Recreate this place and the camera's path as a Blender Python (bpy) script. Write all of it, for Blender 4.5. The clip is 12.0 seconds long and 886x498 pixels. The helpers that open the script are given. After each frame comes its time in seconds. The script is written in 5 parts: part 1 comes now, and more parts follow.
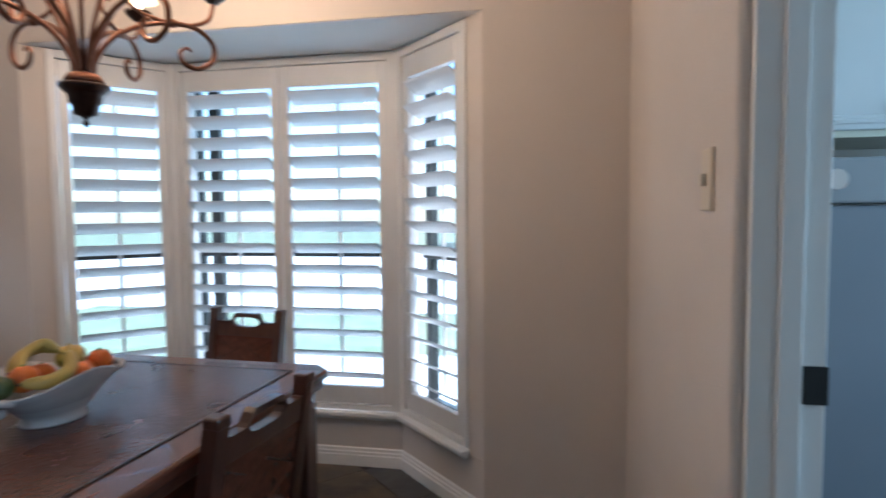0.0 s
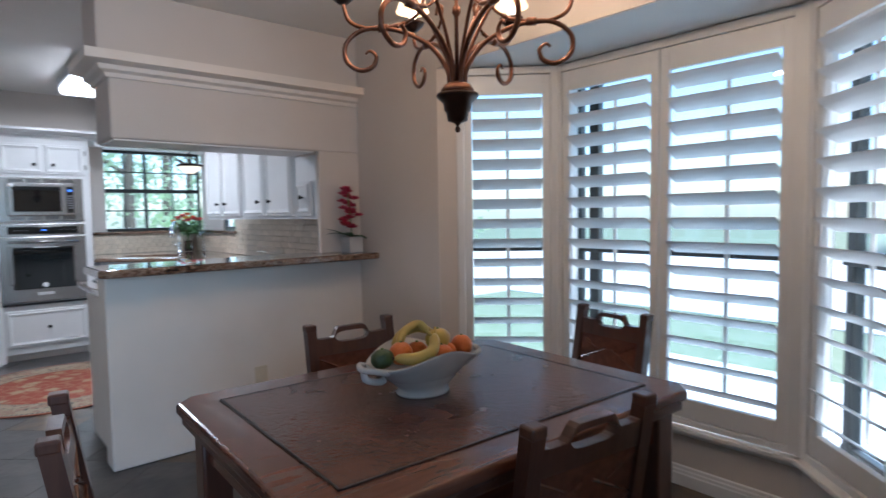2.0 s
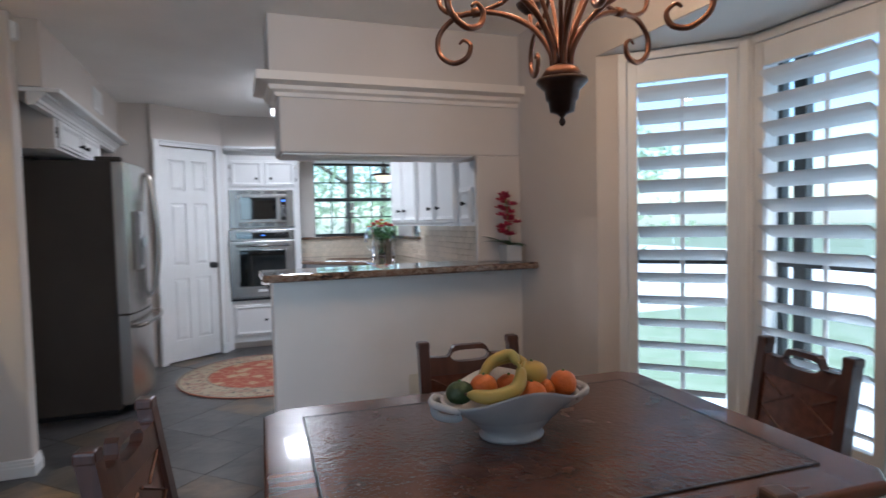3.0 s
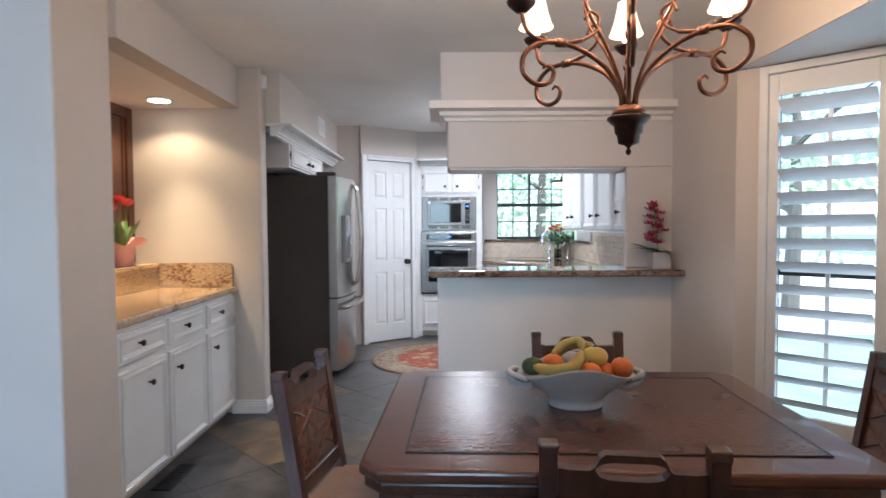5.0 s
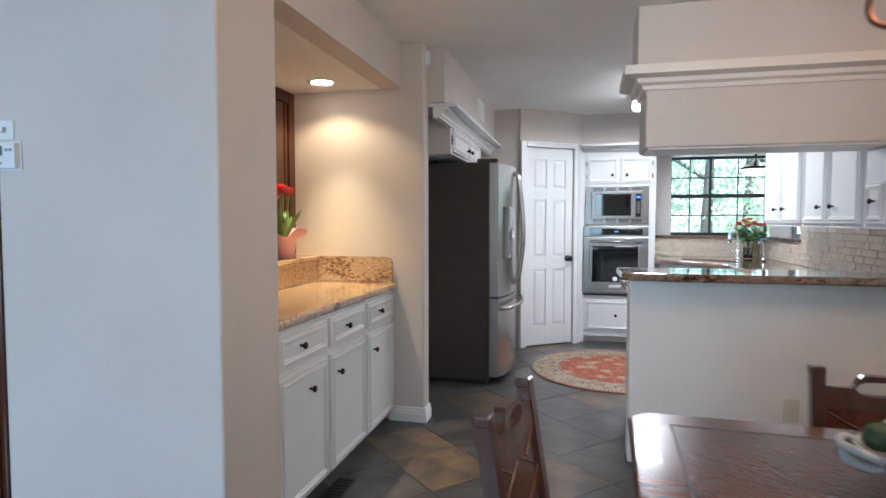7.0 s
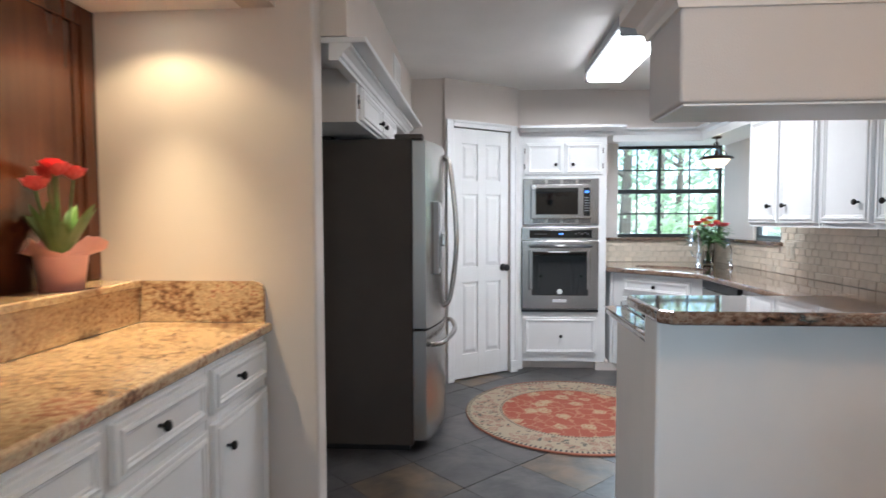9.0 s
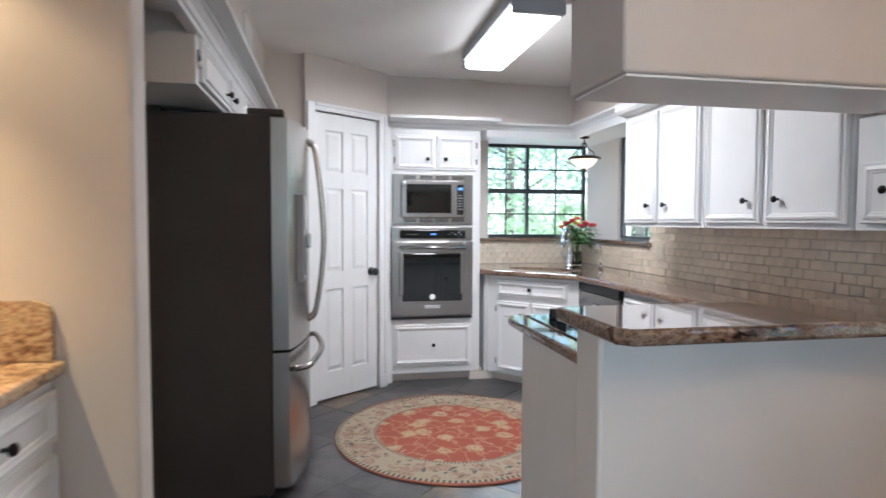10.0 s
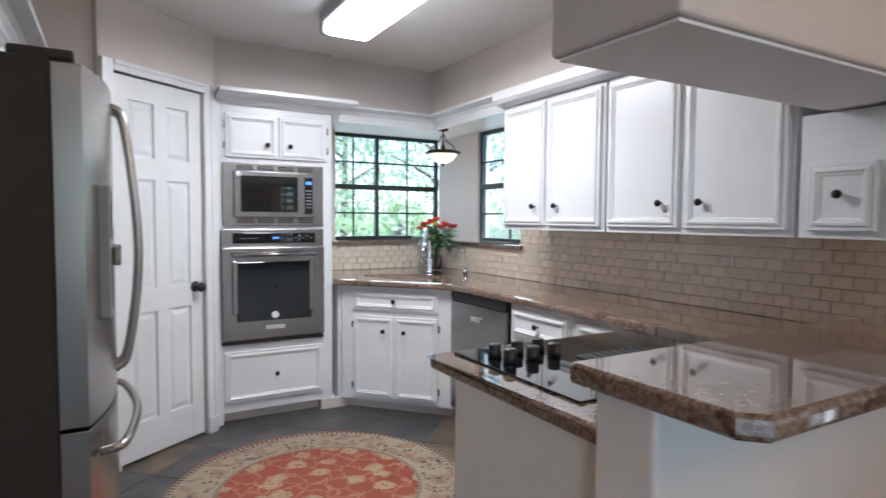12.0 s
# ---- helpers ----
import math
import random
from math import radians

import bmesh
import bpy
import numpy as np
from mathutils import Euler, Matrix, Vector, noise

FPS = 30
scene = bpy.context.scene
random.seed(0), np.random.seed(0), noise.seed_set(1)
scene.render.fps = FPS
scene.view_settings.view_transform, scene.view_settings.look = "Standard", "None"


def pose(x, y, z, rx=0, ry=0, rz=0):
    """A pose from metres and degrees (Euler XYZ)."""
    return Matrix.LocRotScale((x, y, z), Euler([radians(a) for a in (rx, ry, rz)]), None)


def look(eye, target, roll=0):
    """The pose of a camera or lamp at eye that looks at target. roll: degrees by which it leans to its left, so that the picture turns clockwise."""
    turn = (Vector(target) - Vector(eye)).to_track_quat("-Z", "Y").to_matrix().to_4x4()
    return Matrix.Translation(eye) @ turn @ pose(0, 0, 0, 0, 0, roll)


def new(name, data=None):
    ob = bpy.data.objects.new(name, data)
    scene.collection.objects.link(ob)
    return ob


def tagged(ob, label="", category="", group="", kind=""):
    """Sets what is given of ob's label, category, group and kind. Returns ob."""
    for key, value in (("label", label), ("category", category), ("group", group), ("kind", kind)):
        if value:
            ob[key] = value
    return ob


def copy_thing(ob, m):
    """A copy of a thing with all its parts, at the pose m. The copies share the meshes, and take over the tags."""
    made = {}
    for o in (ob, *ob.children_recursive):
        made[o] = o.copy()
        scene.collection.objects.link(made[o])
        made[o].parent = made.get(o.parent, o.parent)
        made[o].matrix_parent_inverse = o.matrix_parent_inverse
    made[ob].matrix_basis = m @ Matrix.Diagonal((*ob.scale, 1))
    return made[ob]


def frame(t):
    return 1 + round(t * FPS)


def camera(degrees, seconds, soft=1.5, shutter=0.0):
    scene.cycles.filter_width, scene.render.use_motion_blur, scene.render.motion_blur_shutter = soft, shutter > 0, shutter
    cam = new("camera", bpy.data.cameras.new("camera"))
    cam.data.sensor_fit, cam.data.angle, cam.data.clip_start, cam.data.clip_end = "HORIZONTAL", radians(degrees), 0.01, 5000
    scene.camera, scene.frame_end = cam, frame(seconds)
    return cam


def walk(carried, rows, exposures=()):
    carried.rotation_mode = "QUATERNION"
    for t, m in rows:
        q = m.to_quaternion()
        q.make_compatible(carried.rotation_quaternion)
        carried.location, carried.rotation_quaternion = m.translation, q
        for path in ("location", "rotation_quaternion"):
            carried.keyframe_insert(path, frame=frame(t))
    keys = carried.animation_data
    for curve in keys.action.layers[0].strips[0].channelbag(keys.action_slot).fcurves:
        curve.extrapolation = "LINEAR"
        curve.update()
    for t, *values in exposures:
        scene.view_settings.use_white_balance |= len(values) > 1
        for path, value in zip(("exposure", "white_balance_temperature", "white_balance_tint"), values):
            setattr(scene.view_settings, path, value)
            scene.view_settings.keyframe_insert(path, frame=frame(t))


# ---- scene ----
cam = camera(75.0, 12.0, shutter=0.5)
PATH = [
    (0, (0.259, 0.19, 1.287), (-0.105, 2.152, 1.164), -0.5),
    (0.5, (0.282, 0.169, 1.313), (-0.471, 2.017, 1.176), -0.3),
    (1, (0.299, 0.164, 1.305), (-0.753, 1.86, 1.169), -0.7),
    (1.5, (0.31, 0.223, 1.288), (-0.978, 1.747, 1.16), -0.7),
    (2, (0.307, 0.397, 1.29), (-1.203, 1.702, 1.165), -0.9),
    (2.5, (0.257, 0.61, 1.3), (-1.467, 1.619, 1.187), -0.9),
    (3, (0.274, 0.801, 1.301), (-1.604, 1.481, 1.203), -1.3),
    (3.5, (0.32, 0.96, 1.294), (-1.643, 1.33, 1.2), -0.7),
    (3.7, (0.377, 0.968, 1.286), (-1.602, 1.252, 1.202), -0.9),
    (5.3, (0.809, 1.028, 1.325), (-1.186, 0.925, 1.239), -0.2),
    (5.5, (0.825, 1.006, 1.324), (-1.164, 0.814, 1.236), -0.2),
    (6, (0.722, 0.965, 1.304), (-1.244, 0.607, 1.218), -0.3),
    (6.5, (0.518, 0.896, 1.302), (-1.429, 0.447, 1.211), 0.2),
    (6.7, (0.42, 0.828, 1.306), (-1.523, 0.365, 1.208), 0.0),
    (8.3, (-0.592, 0.49, 1.298), (-2.55, 0.096, 1.2), -0.4),
    (8.5, (-0.741, 0.487, 1.288), (-2.709, 0.146, 1.19), -0.3),
    (9, (-1.039, 0.415, 1.313), (-3.032, 0.28, 1.213), -0.2),
    (9.5, (-1.298, 0.313, 1.324), (-3.293, 0.409, 1.221), -0.0),
    (10, (-1.548, 0.29, 1.289), (-3.51, 0.672, 1.195), 0.2),
    (10.5, (-1.805, 0.249, 1.336), (-3.722, 0.809, 1.231), 0.0),
    (11, (-2.086, 0.208, 1.327), (-3.961, 0.897, 1.229), 0.3),
    (11.5, (-2.288, 0.175, 1.311), (-4.109, 0.994, 1.213), 0.3),
    (12, (-2.28, 0.169, 1.319), (-4.012, 1.163, 1.216), 0.4),
]
EXPOSURES = [(0, 1.82, 5400, 10), (1.5, 1.6, 5400, 10), (2.5, 1.4, 5400, 10), (3.7, 1.68, 5800, 12), (5.5, 2.03, 5600, 10), (8.5, 1.95, 5800, 9), (10.5, 1.95, 5900, 11), (12, 1.76, 5850, 11)]
walk(cam, [(t, look(eye, target, roll)) for t, eye, target, roll in PATH], EXPOSURES)

# ---- light ----
world = bpy.data.worlds.new("overcast_sky")
scene.world = world
world.use_nodes = True
wn = world.node_tree.nodes
sky = wn.new("ShaderNodeTexSky")
sky.sky_type, sky.sun_disc = "NISHITA", False
sky.sun_elevation, sky.sun_rotation = radians(60), radians(72)
world.node_tree.links.new(sky.outputs[0], wn["Background"].inputs[0])
wn["Background"].inputs[1].default_value = 0.15


def lamp(name, kind, m, energy, color, size=0.1, size_y=None, spot=60, blend=1.0):
    data = bpy.data.lights.new(name, kind)
    data.energy, data.color = energy, color
    if kind == "AREA":
        data.shape, data.size, data.size_y = "RECTANGLE", size, size_y or size
    elif kind == "SPOT":
        data.spot_size, data.spot_blend, data.shadow_soft_size = radians(spot), blend, size
    elif kind == "SUN":
        data.angle = size
    else:
        data.shadow_soft_size = size
    ob = new(name, data)
    ob.matrix_world = m
    return ob


lamp("sun", "SUN", look((0, 0, 10), (-5.5, -1.75, 0)), 3.8, (1.0, 0.97, 0.93), radians(20))
DAY = (0.52, 0.82, 1.0)
# the bright sky over the garden, where it reaches the bay and the sink windows, and the living room window
lamp("bay_sky_light", "AREA", look((-1.08, 6.6, 4.6), (-1.08, 2.9, 1.0)), 85, DAY, 6.0, 3.0)
lamp("sink_sky_light", "AREA", look((-10.2, 3.4, 4.8), (-6.9, 2.2, 1.4)), 225, (0.88, 0.97, 1.0), 4.0, 3.0)
lamp("living_room_daylight", "AREA", look((3.95, -2.5, 1.5), (-1.4, -0.8, 1.2)), 43, (0.62, 0.81, 1.0), 2.2, 1.7)
# unseen fill light, added so that the utility room is not dark
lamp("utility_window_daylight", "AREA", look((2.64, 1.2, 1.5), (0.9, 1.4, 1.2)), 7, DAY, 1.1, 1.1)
lamp("fluorescent_tube_light", "AREA", look((-4.83, 1.303, 2.285), (-4.83, 1.303, 0)), 10.5, (1.0, 0.97, 0.95), 1.0, 0.24)
lamp("nook_downlight_flood", "SPOT", look((-3.03, -0.815, 2.138), (-3.03, -0.813, 0)), 6, (1.0, 0.74, 0.40), 0.03, spot=132, blend=0.4)
lamp("nook_downlight_beam", "SPOT", look((-3.03, -0.815, 2.138), (-2.75, -0.72, 0)), 46, (1.0, 0.75, 0.42), 0.03, spot=80)
lamp("pendant_bulb", "POINT", pose(-6.30, 2.47, 1.86), 1.0, (1.0, 0.78, 0.5), 0.04)
for k in range(6):
    turn = radians(44 + 60 * k)
    lamp("chandelier_bulb", "POINT", pose(-0.985 + 0.342 * math.cos(turn), 1.58 + 0.342 * math.sin(turn), 2.12), 1.9, (1.0, 0.68, 0.42), 0.03)

# ---- materials ----


def material(name, base, rough=0.6, metal=0.0, second=None, scale=8.0, detail=4.0, bump=0.0, bump_scale=60.0,
             rough_vary=0.0, spread=(0.35, 0.65), per_object=0.0, coat=0.0, stretch=(1, 1, 1), glow=None, strength=0.0, spec=0.5):
    """A painted, grained or mottled surface: two colours mixed by noise, fine relief, uneven gloss."""
    mat = bpy.data.materials.new(name)
    mat.use_nodes = True
    nt = mat.node_tree
    bs = nt.nodes["Principled BSDF"]
    bs.inputs["Roughness"].default_value, bs.inputs["Metallic"].default_value = rough, metal
    bs.inputs["Coat Weight"].default_value = coat
    bs.inputs["Specular IOR Level"].default_value = spec
    co = nt.nodes.new("ShaderNodeTexCoord")
    mp = nt.nodes.new("ShaderNodeMapping")
    mp.inputs["Scale"].default_value = stretch
    nt.links.new(co.outputs["Object"], mp.inputs[0])
    n1 = nt.nodes.new("ShaderNodeTexNoise")
    n1.inputs["Scale"].default_value, n1.inputs["Detail"].default_value = scale, detail
    nt.links.new(mp.outputs[0], n1.inputs["Vector"])
    ramp = nt.nodes.new("ShaderNodeValToRGB")
    ramp.color_ramp.elements[0].position, ramp.color_ramp.elements[1].position = spread
    ramp.color_ramp.elements[0].color = (*base, 1)
    ramp.color_ramp.elements[1].color = (*(second or [c * 0.93 for c in base]), 1)
    nt.links.new(n1.outputs["Fac"], ramp.inputs[0])
    out = ramp.outputs[0]
    if per_object:
        info = nt.nodes.new("ShaderNodeObjectInfo")
        hsv = nt.nodes.new("ShaderNodeHueSaturation")
        rng = nt.nodes.new("ShaderNodeMapRange")
        rng.inputs[3].default_value, rng.inputs[4].default_value = 1 - per_object, 1 + per_object
        nt.links.new(info.outputs["Random"], rng.inputs[0])
        nt.links.new(rng.outputs[0], hsv.inputs["Value"])
        nt.links.new(out, hsv.inputs["Color"])
        out = hsv.outputs[0]
    nt.links.new(out, bs.inputs["Base Color"])
    if rough_vary:
        r2 = nt.nodes.new("ShaderNodeMapRange")
        r2.inputs[3].default_value, r2.inputs[4].default_value = max(0.02, rough - rough_vary), rough + rough_vary
        nt.links.new(n1.outputs["Fac"], r2.inputs[0])
        nt.links.new(r2.outputs[0], bs.inputs["Roughness"])
    if bump:
        n2 = nt.nodes.new("ShaderNodeTexNoise")
        n2.inputs["Scale"].default_value, n2.inputs["Detail"].default_value = bump_scale, 3
        nt.links.new(mp.outputs[0], n2.inputs["Vector"])
        bp = nt.nodes.new("ShaderNodeBump")
        bp.inputs["Strength"].default_value, bp.inputs["Distance"].default_value = bump, 0.004
        nt.links.new(n2.outputs["Fac"], bp.inputs["Height"])
        nt.links.new(bp.outputs[0], bs.inputs["Normal"])
    if glow:
        bs.inputs["Emission Color"].default_value = (*glow, 1)
        bs.inputs["Emission Strength"].default_value = strength
    return mat


def granite(name, colours, gloss=0.06):
    mat = bpy.data.materials.new(name)
    mat.use_nodes = True
    nt = mat.node_tree
    bs = nt.nodes["Principled BSDF"]
    bs.inputs["Roughness"].default_value = gloss
    bs.inputs["Coat Weight"].default_value, bs.inputs["Coat Roughness"].default_value, bs.inputs["Coat IOR"].default_value = 0.5, 0.03, 1.55
    co = nt.nodes.new("ShaderNodeTexCoord")
    big = nt.nodes.new("ShaderNodeTexNoise")
    big.inputs["Scale"].default_value, big.inputs["Detail"].default_value, big.inputs["Distortion"].default_value = 5, 6, 1.2
    fine = nt.nodes.new("ShaderNodeTexNoise")
    fine.inputs["Scale"].default_value, fine.inputs["Detail"].default_value = 70, 4
    vor = nt.nodes.new("ShaderNodeTexVoronoi")
    vor.inputs["Scale"].default_value = 120
    mp = nt.nodes.new("ShaderNodeMapping")
    mp.inputs["Scale"].default_value, mp.inputs["Rotation"].default_value = (1, 0.5, 1), (0, 0, 0.6)
    nt.links.new(co.outputs["Object"], mp.inputs[0])
    for n in (big, fine, vor):
        nt.links.new(mp.outputs[0], n.inputs["Vector"])
    add = nt.nodes.new("ShaderNodeMath")
    add.operation = "MULTIPLY_ADD"
    add.inputs[1].default_value = 0.6
    nt.links.new(fine.outputs["Fac"], add.inputs[0])
    half = nt.nodes.new("ShaderNodeMath")
    half.operation = "MULTIPLY"
    half.inputs[1].default_value = 0.55
    nt.links.new(big.outputs["Fac"], half.inputs[0])
    nt.links.new(half.outputs[0], add.inputs[2])
    ramp = nt.nodes.new("ShaderNodeValToRGB")
    while len(ramp.color_ramp.elements) < len(colours):
        ramp.color_ramp.elements.new(0.5)
    for e, (p, c) in zip(ramp.color_ramp.elements, colours):
        e.position, e.color = p, (*c, 1)
    nt.links.new(add.outputs[0], ramp.inputs[0])
    sp = nt.nodes.new("ShaderNodeMapRange")
    sp.inputs[1].default_value, sp.inputs[2].default_value = 0.0, 0.9
    sp.inputs[3].default_value, sp.inputs[4].default_value = 0.75, 1.15
    nt.links.new(vor.outputs["Color"], sp.inputs[0])
    mul = nt.nodes.new("ShaderNodeMix")
    mul.data_type, mul.blend_type = "RGBA", "MULTIPLY"
    mul.inputs[0].default_value = 1
    nt.links.new(ramp.outputs[0], mul.inputs[6])
    nt.links.new(sp.outputs[0], mul.inputs[7])
    nt.links.new(mul.outputs[2], bs.inputs["Base Color"])
    return mat


def glass(name, tint=(1, 1, 1), rough=0.0):
    mat = bpy.data.materials.new(name)
    mat.use_nodes = True
    bs = mat.node_tree.nodes["Principled BSDF"]
    bs.inputs["Base Color"].default_value = (*tint, 1)
    bs.inputs["Roughness"].default_value, bs.inputs["Transmission Weight"].default_value, bs.inputs["IOR"].default_value = rough, 1.0, 1.45
    return mat


M = {}
M["wall"] = material("taupe_wall_paint", (0.60, 0.54, 0.49), 0.72, second=(0.565, 0.505, 0.455), scale=1.5, bump=0.25, bump_scale=180)
M["ceiling"] = material("ceiling_paint", (0.82, 0.80, 0.77), 0.85, scale=2, bump=0.3, bump_scale=150)
M["white"] = material("white_trim_paint", (0.80, 0.79, 0.77), 0.38, second=(0.76, 0.75, 0.73), scale=3, bump=0.06, bump_scale=40)
M["cab"] = material("white_cabinet_paint", (0.70, 0.70, 0.695), 0.3, second=(0.665, 0.665, 0.66), scale=4, bump=0.06, bump_scale=35)
M["louver"] = material("white_shutter_paint", (0.72, 0.71, 0.70), 0.35, scale=4)
M["slate"] = material("slate_tile", (0.026, 0.026, 0.029), 0.34, second=(0.095, 0.088, 0.084), scale=5, detail=10, bump=0.8, bump_scale=11, rough_vary=0.16, per_object=0.14)
M["slate_rust"] = material("rusty_slate_tile", (0.040, 0.035, 0.032), 0.36, second=(0.17, 0.12, 0.075), scale=5, detail=10, bump=0.8, bump_scale=11, rough_vary=0.16, per_object=0.14)
M["grout"] = material("dark_grout", (0.055, 0.054, 0.054), 0.9, scale=30, bump=0.3)
M["wood"] = material("dark_stained_wood", (0.078, 0.032, 0.021), 0.3, second=(0.054, 0.021, 0.014), scale=5, detail=6, bump=0.05, bump_scale=20, stretch=(9, 9, 1), rough_vary=0.05, coat=0.25)
M["wood_x"] = material("dark_stained_wood_long", (0.135, 0.052, 0.032), 0.24, second=(0.092, 0.034, 0.021), scale=6, detail=6, bump=0.03, bump_scale=20, stretch=(7, 1, 7), rough_vary=0.05, coat=0.3)
M["leather"] = material("embossed_brown_leather", (0.115, 0.052, 0.036), 0.25, second=(0.068, 0.030, 0.021), scale=7, detail=6, bump=0.35, bump_scale=75, rough_vary=0.1)
M["suede"] = material("tan_seat_upholstery", (0.36, 0.22, 0.15), 0.85, second=(0.30, 0.18, 0.12), scale=9, bump=0.3, bump_scale=220)
M["panelwood"] = material("red_brown_panel_wood", (0.085, 0.026, 0.012), 0.2, second=(0.06, 0.018, 0.009), scale=3, detail=6, stretch=(6, 1, 0.5), coat=0.3)
M["steel"] = material("brushed_stainless", (0.36, 0.345, 0.335), 0.27, 1.0, second=(0.31, 0.30, 0.29), scale=10, stretch=(1, 1, 40), rough_vary=0.01)
M["steel_plain"] = material("satin_stainless", (0.42, 0.39, 0.36), 0.26, 1.0, second=(0.48, 0.45, 0.42), scale=2)
# off-white moulding tone; half wall and end panel take it as added light
M["offwhite"] = material("off_white_lightened", (0.74, 0.675, 0.61), 0.5, second=(0.70, 0.635, 0.57), scale=3)
M["chrome"] = material("polished_chrome", (0.75, 0.75, 0.76), 0.08, 1.0)
M["fridge_side"] = material("dark_grey_fridge_enamel", (0.064, 0.054, 0.047), 0.7, second=(0.056, 0.047, 0.041), scale=3, bump=0.3, bump_scale=260, spec=0.3)
M["black"] = material("black_plastic", (0.012, 0.012, 0.013), 0.35, scale=20)
M["blackglass"] = material("black_appliance_glass", (0.006, 0.008, 0.009), 0.04, scale=3, coat=0.3)
M["knob"] = material("oil_rubbed_bronze", (0.018, 0.015, 0.013), 0.3, 0.7, scale=30)
M["copper"] = material("brushed_copper_bronze", (0.25, 0.12, 0.08), 0.32, 0.95, second=(0.16, 0.07, 0.042), scale=14, rough_vary=0.08)
M["darkbronze"] = material("dark_bronze", (0.055, 0.03, 0.022), 0.35, 0.7, second=(0.03, 0.017, 0.013), scale=14)
M["shade"] = material("lit_fabric_shade", (0.9, 0.75, 0.55), 0.9, glow=(1.0, 0.72, 0.40), strength=0.55)
M["bulb"] = material("lit_bulb", (1, 0.9, 0.8), 0.5, glow=(1.0, 0.86, 0.64), strength=3.5)
M["tube"] = material("lit_acrylic_diffuser", (0.9, 0.9, 0.9), 0.5, glow=(1.0, 0.98, 0.96), strength=2.6)
M["canlight"] = material("lit_downlight_lens", (1, 1, 1), 0.5, glow=(1.0, 0.86, 0.62), strength=6)
M["alabaster"] = material("lit_alabaster_glass", (0.85, 0.75, 0.58), 0.3, second=(0.7, 0.55, 0.35), scale=9, glow=(1.0, 0.82, 0.52), strength=0.45)
M["fixture"] = material("fixture_grey", (0.30, 0.30, 0.31), 0.5, scale=8)
M["tile"] = material("beige_glazed_tile", (0.68, 0.57, 0.44), 0.18, second=(0.73, 0.62, 0.49), scale=18, per_object=0.06, bump=0.08, bump_scale=25)
M["tilegrout"] = material("tile_grout", (0.60, 0.51, 0.40), 0.85, scale=50)
M["granite"] = granite("brown_grey_granite", [(0.43, (0.025, 0.015, 0.011)), (0.50, (0.13, 0.068, 0.042)), (0.56, (0.18, 0.115, 0.078)), (0.62, (0.26, 0.19, 0.14)), (0.68, (0.15, 0.075, 0.045)), (0.76, (0.22, 0.15, 0.105))])
M["granite_gold"] = granite("golden_granite", [(0.42, (0.15, 0.085, 0.05)), (0.49, (0.30, 0.17, 0.095)), (0.56, (0.45, 0.31, 0.18)), (0.64, (0.54, 0.41, 0.25)), (0.72, (0.36, 0.18, 0.11))], 0.16)
M["frame"] = material("dark_bronze_window_frame", (0.020, 0.022, 0.022), 0.45, scale=10)
M["pane"] = glass("window_glass", (0.84, 0.96, 1.0))
M["vaseglass"] = glass("clear_glass", (0.93, 0.97, 0.95))
M["plate"] = material("ivory_plate_plastic", (0.62, 0.54, 0.42), 0.4, scale=10)
M["whiteplastic"] = material("white_plastic", (0.75, 0.76, 0.76), 0.4, scale=10)
M["lcd"] = material("grey_lcd", (0.10, 0.12, 0.11), 0.25, scale=10)
M["blueled"] = material("blue_display", (0.02, 0.05, 0.2), 0.3, glow=(0.1, 0.3, 1.0), strength=0.5)
M["ceramic"] = material("white_glazed_stoneware", (0.47, 0.465, 0.46), 0.22, second=(0.40, 0.40, 0.40), scale=9, bump=0.2, bump_scale=14)
M["banana"] = material("banana_skin", (0.40, 0.28, 0.065), 0.45, second=(0.27, 0.26, 0.07), scale=14, spread=(0.45, 0.8))
M["orange"] = material("orange_peel", (0.62, 0.16, 0.022), 0.42, second=(0.52, 0.11, 0.018), scale=6, bump=0.5, bump_scale=160)
M["mango"] = material("yellow_mango_skin", (0.52, 0.30, 0.05), 0.4, second=(0.42, 0.34, 0.07), scale=5)
M["avocado"] = material("avocado_skin", (0.05, 0.09, 0.025), 0.5, second=(0.03, 0.05, 0.02), scale=20, bump=0.6, bump_scale=90)
M["leaf"] = material("green_leaf", (0.06, 0.14, 0.03), 0.45, second=(0.10, 0.20, 0.05), scale=20)
M["darkleaf"] = material("dark_orchid_leaf", (0.025, 0.07, 0.02), 0.35, second=(0.04, 0.10, 0.03), scale=12)
M["redflower"] = material("red_petal", (0.62, 0.04, 0.055), 0.5, second=(0.74, 0.10, 0.10), scale=30)
M["orangeflower"] = material("orange_red_petal", (0.70, 0.11, 0.03), 0.5, second=(0.78, 0.20, 0.05), scale=30)
M["yellowflower"] = material("yellow_petal", (0.78, 0.55, 0.12), 0.5, scale=30)
M["orchid"] = material("crimson_orchid_petal", (0.36, 0.015, 0.05), 0.5, second=(0.5, 0.04, 0.09), scale=30)
M["pinkfoil"] = material("pink_wrapping_paper", (0.72, 0.36, 0.36), 0.4, second=(0.76, 0.43, 0.42), scale=9, bump=0.3, bump_scale=20)
M["grass"] = material("lawn", (0.12, 0.15, 0.085), 0.9, second=(0.16, 0.18, 0.12), scale=3, detail=8)
M["road"] = material("pale_concrete", (0.55, 0.54, 0.52), 0.9, scale=2)
M["brickhouse"] = material("pale_brick", (0.42, 0.36, 0.30), 0.9, scale=6)
M["roof"] = material("grey_shingles", (0.16, 0.15, 0.15), 0.9, scale=9)
